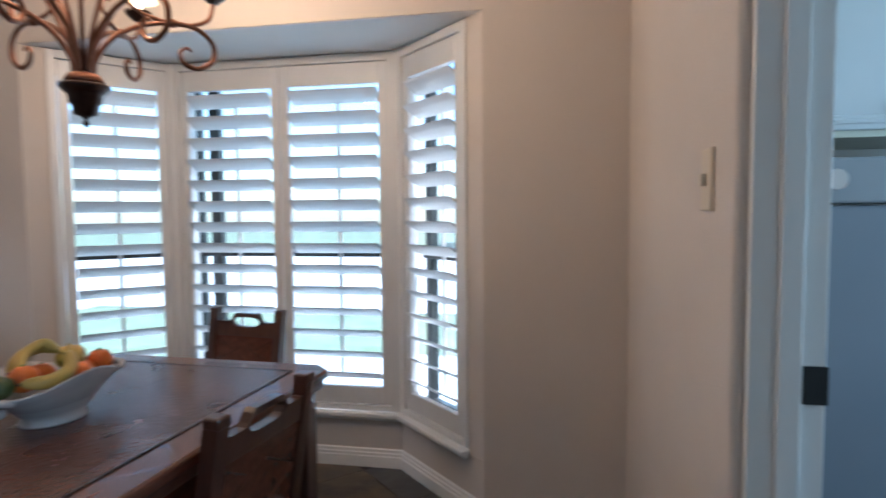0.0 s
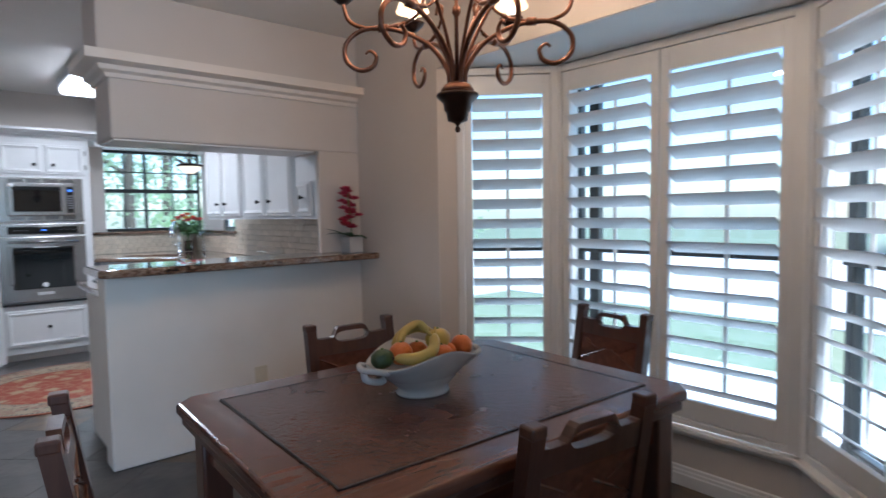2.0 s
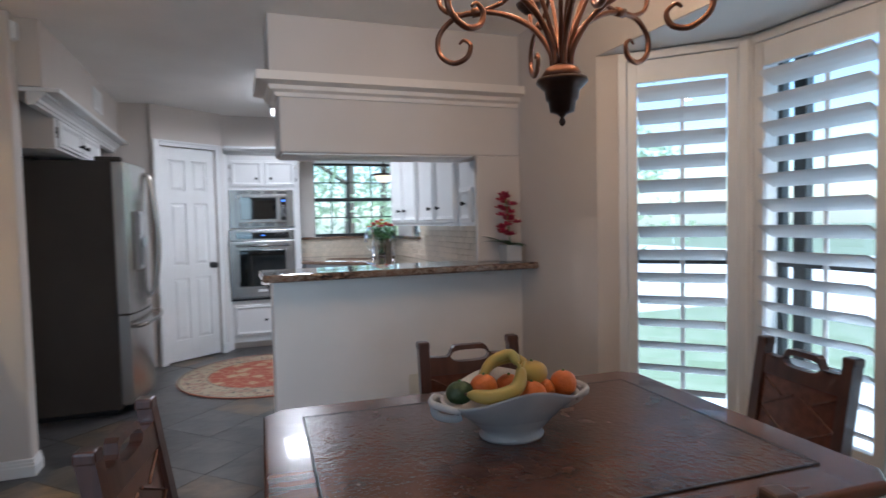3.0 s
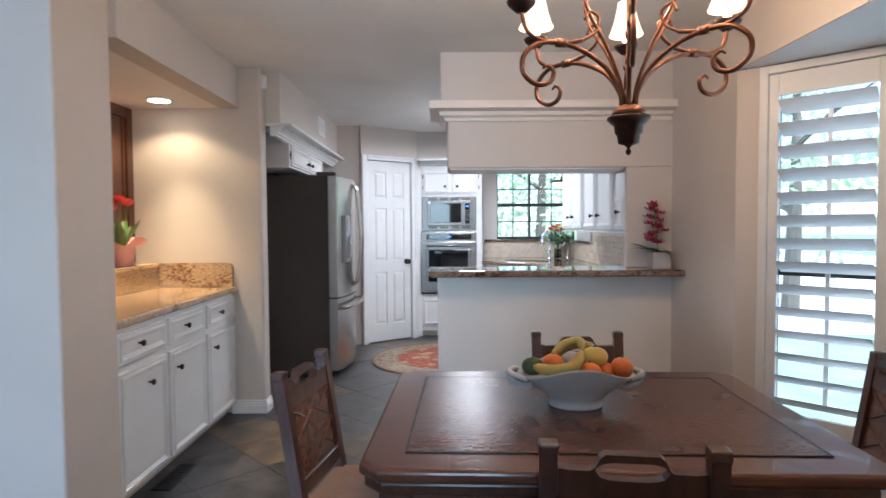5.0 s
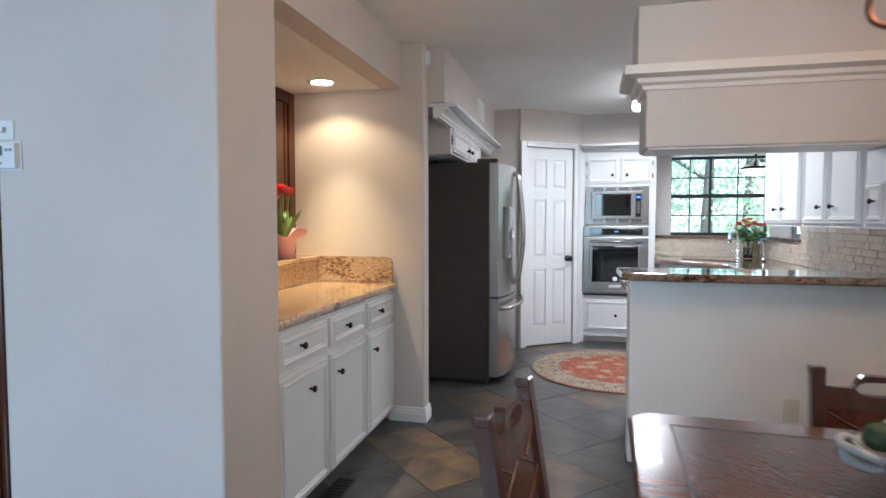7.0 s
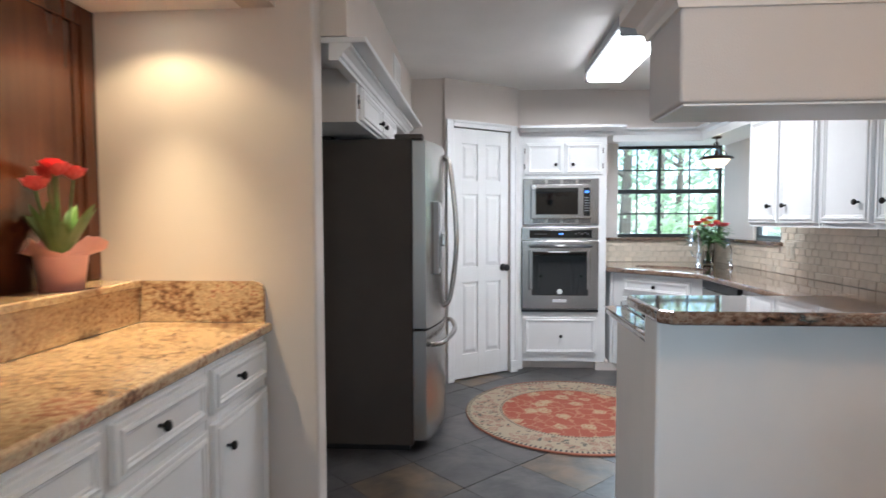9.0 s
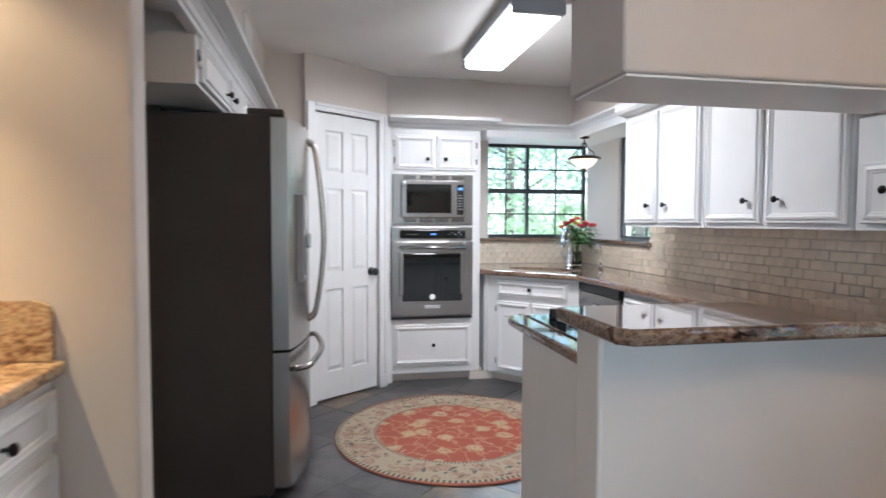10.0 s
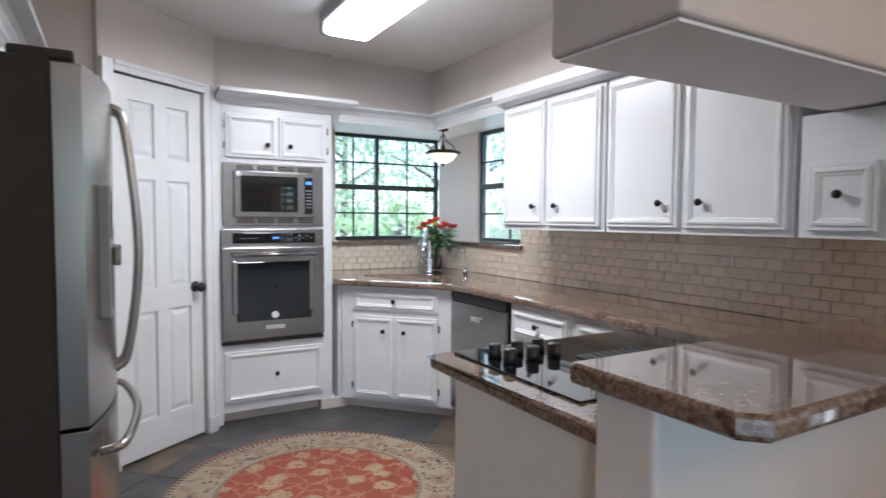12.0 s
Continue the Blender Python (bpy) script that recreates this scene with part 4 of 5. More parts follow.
def chair():
    """A low-backed carved chair that faces -y; the back stands at y = 0 and leans."""
    th = thing("dining_chair", 0, 0, 0, 0, "dark stained carved wooden dining chair with tan seat", "chair", "chairs round the dining table")
    hw = 0.186

    def lean(z):
        return 0.0 if z < 0.45 else (z - 0.45) * 0.16 - 0.055
    for sx in (-1, 1):
        x = sx * (hw - 0.02)
        bm = tube([(x, lean(z) + (0.03 if z == 0 else 0.0), z) for z in (0, 0.2, 0.45, 0.6, 0.75, 0.86)], 0.026, 4)
        cuboid(x - 0.021, x + 0.021, lean(0.86) - 0.019, lean(0.86) + 0.023, 0.855, 0.882, 0.006, bm=bm)
        part("back_post", bm, "wood", th)
        part("front_leg", cuboid(sx * (hw - 0.005) - 0.022, sx * (hw - 0.005) + 0.022, -0.44, -0.396, 0, 0.415, 0.005), "wood", th)
        part("side_rail", cuboid(x - 0.012, x + 0.012, -0.40, -0.04, 0.355, 0.41), "wood", th)
        part("stretcher", cuboid(x - 0.01, x + 0.01, -0.40, -0.02, 0.14, 0.17), "wood", th)
    part("front_rail", cuboid(-hw, hw, -0.43, -0.405, 0.355, 0.41), "wood", th)
    # crest rail with a raised, pierced middle
    n = 28
    crest = bmesh.new()
    outline_top = []
    for k in range(n + 1):
        u = -1 + 2 * k / n
        z = 0.828
        rise = 0.034 * max(0.0, min(1.0, (0.52 - abs(u)) / 0.12))
        dip = -0.014 * max(0.0, 1 - abs(abs(u) - 0.70) / 0.18)
        outline_top.append((u * (hw - 0.04), z + rise + dip))
    HWID = 0.072

    def strip(top, bottom):
        for (xa, za), (xb, zb), (xc, zc), (xd, zd) in zip(top, top[1:], bottom[1:], bottom):
            vs = []
            for y in (-0.014, 0.014):
                vs.append([crest.verts.new((x, lean(z) + y, z)) for x, z in ((xa, za), (xb, zb), (xc, zc), (xd, zd))])
            f, bk = vs
            crest.faces.new(f)
            crest.faces.new(bk[::-1])
            for i in range(4):
                j = (i + 1) % 4
                crest.faces.new((f[i], bk[i], bk[j], f[j]))

    def hz(x, up):
        q = abs(x) / HWID
        if q >= 1:
            return 0.826
        c = 0.020 * math.sqrt(max(0.0, 1 - q ** 4))
        return 0.826 + (c if up else -c)
    strip(outline_top, [(x, hz(x, True)) for x, z in outline_top])
    strip([(x, hz(x, False)) for x, z in outline_top], [(x, 0.765) for x, z in outline_top])
    bmesh.ops.remove_doubles(crest, verts=crest.verts, dist=0.0004)
    part("crest_rail", crest, "wood", th, "pierced crest rail with hand hole")
    # carved panel between crest and lower rail
    bk = part("back_panel", cuboid(-hw + 0.04, hw - 0.04, -0.008, 0.008, 0.54, 0.768), "wood_x", th)
    bk.matrix_local = Matrix.Translation((0, lean(0.65), 0)) @ Matrix.Translation((0, 0, 0.65)) @ Matrix.Rotation(-math.atan(0.16), 4, "X") @ Matrix.Translation((0, 0, -0.65))
    for s in (-1, 1):
        for face in (-1, 1):
            y = face * 0.009
            part("carving", tube([(s * 0.015, y, 0.72), (s * 0.145, y, 0.655), (s * 0.015, y, 0.585)], 0.0045, 5), "wood_x", bk)
            part("carving", tube([(s * 0.145, y, 0.755), (s * 0.06, y, 0.71)], 0.004, 5), "wood_x", bk)
            part("carving", tube([(s * 0.145, y, 0.555), (s * 0.06, y, 0.60)], 0.004, 5), "wood_x", bk)
    part("lower_rail", cuboid(-hw + 0.03, hw - 0.03, lean(0.52) - 0.013, lean(0.52) + 0.013, 0.49, 0.545, 0.004), "wood", th)
    seat = prism([(-hw + 0.005, -0.03), (-hw - 0.02, -0.445), (hw + 0.02, -0.445), (hw - 0.005, -0.03)], 0.41, 0.465, 0.02, 4)
    part("seat", seat, "suede", th, "tan upholstered seat")
    return th


ch = chair()
ch.matrix_basis = pose(-1.033, 2.47, 0, 0, 0, -8)
copy_thing(ch, pose(-1.60, 1.57, 0, 0, 0, 86))
copy_thing(ch, pose(-0.395, 1.40, 0, 0, 0, -97.5))
copy_thing(ch, pose(-1.135, 0.565, 0, 0, 0, 170))

# ---- chandelier ----
CX, CY = -0.985, 1.58
cl = thing("chandelier", CX, CY, 1.528, 44, "copper scroll-arm chandelier with small lit fabric shades", "chandelier")
part("finial", lathe([(0, 0), (0.006, 0.004), (0.009, 0.012), (0.004, 0.022), (0.012, 0.03), (0.03, 0.036), (0.034, 0.06), (0.040, 0.066), (0.043, 0.088), (0.05, 0.094), (0.064, 0.108), (0.062, 0.116), (0.04, 0.118), (0, 0.118)], 28), "darkbronze", cl, "stepped dark bronze turned finial", True)
part("cap", lathe([(0, 0.118), (0.047, 0.118), (0.05, 0.126), (0.04, 0.142), (0.022, 0.15), (0, 0.152)], 28), "copper", cl, "", True)
part("stem", lathe([(0.006, 0.15), (0.006, 0.34), (0.013, 0.352), (0.013, 0.365), (0.006, 0.376), (0.006, 0.62), (0.016, 0.64), (0.006, 0.66), (0.006, 0.86), (0.055, 0.88), (0.058, 0.90), (0, 0.901)], 18), "copper", cl, "", True)
for k in range(6):
    a = 2 * math.pi * k / 6
    ca, sa = math.cos(a), math.sin(a)

    def P(r, z):
        return (r * ca, r * sa, z)
    arm = part("arm", tube(bez([P(0.022, 0.145), P(0.03, 0.19), P(0.075, 0.255), P(0.15, 0.30), P(0.225, 0.318), P(0.29, 0.312), P(0.335, 0.275), P(0.335, 0.225), P(0.295, 0.196), P(0.255, 0.205), P(0.243, 0.235), P(0.262, 0.252), P(0.276, 0.243)], 60), [0.0075] * 48 + [0.007 - 0.0003 * i for i in range(13)], 8), "copper", cl, "", True)
    part("cup_rod", tube(bez([P(0.15, 0.33), P(0.215, 0.318), P(0.275, 0.320), P(0.325, 0.345), P(0.342, 0.40)], 24), 0.0065, 8), "copper", arm, "", True)
    part("inner_rod", tube(bez([P(0.014, 0.15), P(0.03, 0.22), P(0.075, 0.32), P(0.135, 0.42), P(0.15, 0.50), P(0.10, 0.56), P(0.03, 0.60), P(0.008, 0.62)], 36), 0.0055, 7), "copper", cl, "", True)
    part("collar", tube([P(0.205, 0.318), P(0.235, 0.318)], 0.013, 8), "copper", arm, "", True)
    part("curl", tube(bez([P(0.15, 0.33), P(0.11, 0.36), P(0.10, 0.40), P(0.13, 0.415), P(0.145, 0.39)], 20), 0.005, 6), "copper", arm, "", True)
    cup = part("cup", lathe([(0, 0.392), (0.016, 0.395), (0.038, 0.415), (0.042, 0.425), (0.03, 0.428), (0, 0.428)], 18, centre=(0.342 * ca, 0.342 * sa)), "darkbronze", cl, "", True)
    part("candle", lathe([(0.0115, 0.428), (0.0115, 0.475), (0.0, 0.475)], 12, centre=(0.342 * ca, 0.342 * sa)), "bulb", cup)
    sh = lathe([(0.058, 0.462), (0.052, 0.475), (0.040, 0.51), (0.031, 0.55), (0.028, 0.575), (0.026, 0.575), (0.029, 0.55), (0.038, 0.51), (0.050, 0.475), (0.056, 0.462)], 22, centre=(0.342 * ca, 0.342 * sa))
    part("shade", sh, "shade", cup, "small lit bell-shaped fabric shade", True)

# ---- fruit bowl ----
BX, BY, BZ = -0.975, 1.42, 0.778
bowl = thing("fruit_bowl", BX, BY, BZ, -2, "white glazed stoneware boat-shaped fruit bowl with loop handles", "bowl")


def boat(profile, wave, steps=48):
    bm, rr = bmesh.new(), []
    for k, (s, z) in enumerate(profile):
        ring = []
        for i in range(steps):
            a = 2 * math.pi * i / steps
            lift = wave * s * s * (math.cos(2 * a) * -0.018 - 0.006 * math.cos(4 * a))
            rx, ry = 0.062 + s * 0.060, 0.066 + s * 0.108
            ring.append(bm.verts.new((rx * math.cos(a), ry * math.sin(a), z + lift * (-1))))
        rr.append(ring)
    for a, b in zip(rr, rr[1:]):
        for i in range(steps):
            bm.faces.new((a[i], a[(i + 1) % steps], b[(i + 1) % steps], b[i]))
    bm.faces.new(rr[0][::-1])
    bm.faces.new(rr[-1])
    return bm


part("bowl_body", boat([(0.12, 0.0), (0.14, 0.006), (0.02, 0.012), (0.22, 0.032), (0.5, 0.062), (0.8, 0.088), (1.0, 0.104), (1.03, 0.110), (0.97, 0.111), (0.75, 0.085), (0.4, 0.05), (0.0, 0.035)], 1.0), "ceramic", bowl, "", True)
for s in (-1, 1):
    part("handle", tube(bez([(0.05, s * 0.150, 0.088), (0.045, s * 0.180, 0.098), (0.0, s * 0.200, 0.098), (-0.045, s * 0.180, 0.098), (-0.05, s * 0.150, 0.088)], 20), 0.009, 8), "ceramic", bowl, "", True)
    part("handle", tube(bez([(0.0, s * 0.196, 0.098), (0.0, s * 0.190, 0.07), (0.0, s * 0.150, 0.055), (0.0, s * 0.13, 0.058)], 16), 0.010, 8), "ceramic", bowl, "", True)


def ball(name, x, y, z, r, mat, label, cat, squash=(1, 1, 1), rz=0):
    bm = bmesh.new()
    bmesh.ops.create_icosphere(bm, subdivisions=3, radius=r)
    for v in bm.verts:
        d = v.co.normalized()
        v.co *= 1 - 0.06 * max(0, d.z) ** 12 - 0.05 * max(0, -d.z) ** 10 + 0.015 * noise.noise(d * 2)
        v.co = Vector((v.co.x * squash[0], v.co.y * squash[1], v.co.z * squash[2]))
    th = thing(name, x, y, z - r * squash[2] * 0.9, rz, label, cat)
    b = part("fruit", bm, mat, th, "", True)
    b.location = (0, 0, r * squash[2] * 0.9)
    st = part("stem_end", lathe([(0.0, 0), (0.004, 0), (0.003, 0.004), (0, 0.005)], 8), "leaf", b)
    st.location = (0, 0, r * squash[2] * 0.94)
    return th


for dx, dy, dz, r in ((0.05, 0.03, 0.105, 0.036), (-0.015, -0.065, 0.118, 0.034), (0.02, 0.135, 0.115, 0.033), (-0.05, 0.02, 0.10, 0.034), (0.01, 0.08, 0.10, 0.033)):
    ball("orange", BX + dx, BY + dy, BZ + dz, r, "orange", "ripe orange lying in the fruit bowl", "orange fruit")
ball("mango", BX + 0.005, BY + 0.055, BZ + 0.145, 0.037, "mango", "yellow mango on top of the fruit pile", "mango", (0.9, 1.2, 0.85), 15)
ball("avocado", BX - 0.02, BY - 0.125, BZ + 0.112, 0.03, "avocado", "dark green avocado at the bowl's edge", "avocado", (0.95, 1.15, 0.95))


def banana(points, thick):
    """A curved, ribbed banana along a path in the bowl's own space."""
    x, y, z = points[0]
    th = thing("banana", BX + x, BY + y, BZ + z, 0, "yellow-green banana lying on the fruit", "banana", "bananas in the bowl")
    path = bez([(p[0] - x, p[1] - y, p[2] - z) for p in points], 18)
    n = len(path) - 1
    rad = [0.004 + (thick - 0.004) * max(0.0, 1 - abs(-1 + 2 * i / n) ** 4) ** 0.6 for i in range(n + 1)]
    b = part("fruit", tube(path, rad, 7), "banana", th, "", True)
    e, d = Vector(path[-1]), (Vector(path[-1]) - Vector(path[-2])).normalized()
    part("stem", tube([e - d * 0.004, e + d * 0.022], [0.005, 0.004], 6), "banana", b)
    part("tip", tube([(0, 0, 0), tuple((Vector(path[0]) - Vector(path[1])).normalized() * 0.006)], [0.0042, 0.003], 6), "darkbronze", b)
    return th


banana([(0.05, -0.135, 0.128), (0.075, -0.08, 0.122), (0.072, -0.02, 0.135), (0.045, 0.01, 0.172)], 0.0175)
banana([(-0.02, -0.07, 0.135), (-0.045, -0.03, 0.17), (-0.04, 0.02, 0.185), (0.0, 0.02, 0.170)], 0.014)
banana([(-0.075, -0.05, 0.125), (-0.085, -0.01, 0.155), (-0.07, 0.04, 0.168), (-0.03, 0.07, 0.155)], 0.014)

# ---- rug ----
rug_mat = bpy.data.materials.new("round_floral_rug")
rug_mat.use_nodes = True
nt = rug_mat.node_tree
bs_ = nt.nodes["Principled BSDF"]
bs_.inputs["Roughness"].default_value = 0.95


def node(kind, **kw):
    n = nt.nodes.new(kind)
    for k, v in kw.items():
        n.inputs[k].default_value = v
    return n


def wire(a, b):
    nt.links.new(a, b)


co = node("ShaderNodeTexCoord")
sep = node("ShaderNodeSeparateXYZ")
wire(co.outputs["Object"], sep.inputs[0])
ln = nt.nodes.new("ShaderNodeVectorMath")
ln.operation = "LENGTH"
wire(co.outputs["Object"], ln.inputs[0])


def ramp_of(value, stops, constant=True):
    r = nt.nodes.new("ShaderNodeValToRGB")
    if constant:
        r.color_ramp.interpolation = "CONSTANT"
    while len(r.color_ramp.elements) < len(stops):
        r.color_ramp.elements.new(0.5)
    for e, (p, c) in zip(r.color_ramp.elements, stops):
        e.position, e.color = p, (*c, 1)
    wire(value, r.inputs[0])
    return r.outputs[0]


def mixed(fac, a, b):
    m = nt.nodes.new("ShaderNodeMix")
    m.data_type = "RGBA"
    wire(fac, m.inputs[0])
    for v, i in ((a, 6), (b, 7)):
        if isinstance(v, tuple):
            m.inputs[i].default_value = (*v, 1)
        else:
            wire(v, m.inputs[i])
    return m.outputs[2]


RED, CREAM, PINK, DARK = (0.27, 0.062, 0.034), (0.31, 0.25, 0.175), (0.30, 0.15, 0.09), (0.05, 0.042, 0.038)
vf = node("ShaderNodeTexVoronoi", Scale=7.0)
warp = node("ShaderNodeTexNoise", Scale=19.0, Detail=3.0)
wire(co.outputs["Object"], warp.inputs["Vector"])
addv = nt.nodes.new("ShaderNodeMix")
addv.data_type = "VECTOR"
addv.inputs[0].default_value = 0.08
wire(co.outputs["Object"], addv.inputs[4])
wire(warp.outputs["Color"], addv.inputs[5])
wire(addv.outputs[1], vf.inputs["Vector"])
blossom = ramp_of(vf.outputs["Distance"], [(0.0, (0.7, 0.7, 0.7)), (0.06, (0.15, 0.15, 0.15)), (0.10, (0.9, 0.9, 0.9)), (0.22, (0.35, 0.35, 0.35)), (0.27, (0.8, 0.8, 0.8)), (0.33, (0, 0, 0))])
edge = node("ShaderNodeTexVoronoi", Scale=10.0)
edge.feature = "DISTANCE_TO_EDGE"
wire(addv.outputs[1], edge.inputs["Vector"])
vine = ramp_of(edge.outputs["Distance"], [(0.0, (1, 1, 1)), (0.04, (0, 0, 0))])
field = mixed(vine, RED, (0.33, 0.15, 0.085))
field = mixed(blossom, field, (0.36, 0.28, 0.17))
vb = node("ShaderNodeTexVoronoi", Scale=15.0)
wire(addv.outputs[1], vb.inputs["Vector"])
bf = ramp_of(vb.outputs["Distance"], [(0.0, (0.2, 0.2, 0.2)), (0.10, (1, 1, 1)), (0.28, (0.15, 0.15, 0.15)), (0.36, (0.85, 0.85, 0.85)), (0.5, (0, 0, 0))])
border = mixed(bf, CREAM, (0.25, 0.14, 0.10))
ve = node("ShaderNodeTexVoronoi", Scale=22.0)
wire(addv.outputs[1], ve.inputs["Vector"])
border = mixed(ramp_of(ve.outputs["Distance"], [(0.0, (1, 1, 1)), (0.27, (0, 0, 0))]), border, (0.09, 0.085, 0.07))
at = nt.nodes.new("ShaderNodeMath")
at.operation = "ARCTAN2"
wire(sep.outputs[1], at.inputs[0])
wire(sep.outputs[0], at.inputs[1])
mul = nt.nodes.new("ShaderNodeMath")
mul.operation = "MULTIPLY"
mul.inputs[1].default_value = 150.0
wire(at.outputs[0], mul.inputs[0])
sn = nt.nodes.new("ShaderNodeMath")
sn.operation = "SINE"
wire(mul.outputs[0], sn.inputs[0])
chk = ramp_of(sn.outputs[0], [(0.0, (0, 0, 0)), (0.25, (1, 1, 1))])
rope = mixed(chk, CREAM, DARK)


def zone(r0, r1):
    return ramp_of(ln.outputs["Value"], [(0.0, (0, 0, 0)), (r0, (1, 1, 1)), (r1, (0, 0, 0))])


col = mixed(zone(0.475, 0.70), field, border)
col = mixed(zone(0.475, 0.495), col, rope)
col = mixed(zone(0.495, 0.505), col, CREAM)
col = mixed(zone(0.685, 0.695), col, CREAM)
col = mixed(zone(0.695, 0.72), col, rope)
col = mixed(zone(0.72, 0.90), col, (0.28, 0.09, 0.05))
wire(col, bs_.inputs["Base Color"])
pile = node("ShaderNodeTexNoise", Scale=400.0)
wire(co.outputs["Object"], pile.inputs["Vector"])
bp_ = node("ShaderNodeBump", Strength=0.5, Distance=0.003)
wire(pile.outputs["Fac"], bp_.inputs["Height"])
wire(bp_.outputs[0], bs_.inputs["Normal"])
M["rug"] = rug_mat
rug = link("round_rug", lathe([(0, 0), (0.755, 0), (0.76, 0.004), (0.755, 0.009), (0, 0.0105)], 96, squash=(0.98, 0.955)), "rug")
rug.location = (-4.967, 1.03, 0.0005)
tagged(rug, "round terracotta and cream floral rug on slate", "rug")

# ---- kitchen lamps ----
fl = thing("ceiling_light", -4.83, 1.303, 2.30, 0, "long fluorescent ceiling light with lit acrylic diffuser", "ceiling light")
part("housing", cuboid(-0.53, 0.53, -0.145, 0.145, 0.062, 0.128, 0.012, 3), "fixture", fl)
part("diffuser", cuboid(-0.515, 0.515, -0.13, 0.13, 0.0, 0.075, 0.03, 4), "tube", fl, "glowing white acrylic diffuser", True)
for s in (-1, 1):
    part("end_cap", cuboid(s * 0.53 - 0.022, s * 0.53 + 0.022, -0.138, 0.138, 0.012, 0.128, 0.012, 3), "fixture", fl)
pe = thing("pendant_lamp", -6.30, 2.47, 1.735, 0, "bronze pendant lamp with lit alabaster bowl", "pendant lamp")
part("bowl_glass", lathe([(0.0, 0.025), (0.035, 0.028), (0.075, 0.05), (0.105, 0.085), (0.115, 0.105), (0.108, 0.105), (0.07, 0.058), (0.0, 0.036)], 28), "alabaster", pe, "glowing alabaster glass bowl", True)
part("rim", lathe([(0.105, 0.100), (0.142, 0.104), (0.145, 0.112), (0.12, 0.128), (0.100, 0.128)], 32), "darkbronze", pe, "", True)
part("finial", lathe([(0, 0), (0.006, 0.003), (0.005, 0.01), (0.012, 0.016), (0.014, 0.026), (0, 0.027)], 12), "darkbronze", pe, "", True)
for k in range(3):
    a = 2 * math.pi * k / 3 + 0.5
    part("arm", tube(bez([(0.11 * math.cos(a), 0.11 * math.sin(a), 0.118), (0.09 * math.cos(a), 0.09 * math.sin(a), 0.16), (0.035 * math.cos(a), 0.035 * math.sin(a), 0.20), (0.012 * math.cos(a), 0.012 * math.sin(a), 0.25)], 14), 0.005, 6), "darkbronze", pe, "", True)
part("stem", lathe([(0.012, 0.12), (0.02, 0.14), (0.012, 0.17), (0.006, 0.19), (0.006, 0.28), (0.04, 0.285), (0.045, 0.3), (0, 0.301)], 14), "darkbronze", pe, "", True)
dl = thing("recessed_downlight", -3.03, -0.815, 2.125, 0, "round recessed ceiling downlight, lit warm", "downlight")
part("trim_ring", lathe([(0.062, 0.02), (0.088, 0.02), (0.088, 0.024), (0.062, 0.0249)], 32), "white", dl, "", True)
part("lens", lathe([(0, 0.0175), (0.064, 0.0175), (0.064, 0.0195), (0, 0.0195)], 28), "canlight", dl, "bright lamp lens")

# ---- cooktop, sink, taps ----
ck = thing("cooktop", -3.51, 1.53, 0.905, 0, "black glass cooktop with knobs set in granite", "cooktop")
part("glass_plate", cuboid(-0.275, 0.275, -0.455, 0.45, 0.0005, 0.0065, 0.002), "blackglass", ck)
part("vent_grille", cuboid(-0.05, 0.05, -0.17, 0.10, 0.006, 0.012, 0.003), "black", ck)
for k in range(7):
    part("grille_bar", cuboid(-0.04, 0.04, -0.155 + k * 0.036, -0.14 + k * 0.036, 0.0118, 0.0145, 0.001), "black", ck)
for kx in (-0.165, -0.09):
    for ky in (-0.38, -0.298, -0.217):
        kb = part("control_knob", lathe([(0.021, 0.0065), (0.021, 0.022), (0.0195, 0.024), (0.0195, 0.042), (0.017, 0.046), (0, 0.046)], 18, centre=(kx, ky)), "black", ck, "", True)
sk = thing("sink", -6.0, 2.0, 0.86, ang, "stainless steel undermount corner sink", "sink")
bm = lathe([(0.0, -0.14), (0.85, -0.14), (0.95, -0.12), (0.98, 0.0), (1.0, 0.0), (0.98, -0.15), (0.0, -0.16)], 40, squash=(0.335, 0.18))
part("basin", bm, "steel", sk, "", True)
part("drain", lathe([(0, -0.139), (0.04, -0.139), (0.04, -0.136), (0, -0.136)], 16), "chrome", sk)
fa = thing("kitchen_faucet", -6.20, 2.30, 0.905, ang + 180, "chrome gooseneck pull-down kitchen faucet", "faucet")
part("base", lathe([(0.03, 0), (0.03, 0.01), (0.022, 0.02), (0.02, 0.07), (0.022, 0.10), (0.014, 0.115), (0, 0.116)], 18), "chrome", fa, "", True)
part("neck", tube(bez([(0, 0, 0.10), (0, 0, 0.22), (0, 0.02, 0.30), (0, 0.07, 0.335), (0, 0.12, 0.305), (0, 0.135, 0.26)], 30), 0.0125, 12), "chrome", fa, "", True)
part("spray_head", tube([(0, 0.135, 0.265), (0, 0.138, 0.215), (0, 0.142, 0.175)], [0.015, 0.019, 0.021], 14), "chrome", fa, "", True)
part("lever", tube([(0.02, 0, 0.07), (0.055, 0.0, 0.085), (0.075, 0, 0.13)], 0.006, 8), "chrome", fa, "", True)
wt = thing("water_tap", -5.95, 2.47, 0.905, ang + 180, "small chrome filtered water tap", "faucet")
part("base", lathe([(0.018, 0), (0.016, 0.03), (0.009, 0.04), (0, 0.041)], 14), "chrome", wt, "", True)
part("spout", tube(bez([(0, 0, 0.03), (0, 0, 0.15), (0, 0.03, 0.20), (0, 0.08, 0.195), (0, 0.09, 0.17)], 20), 0.006, 8), "chrome", wt, "", True)
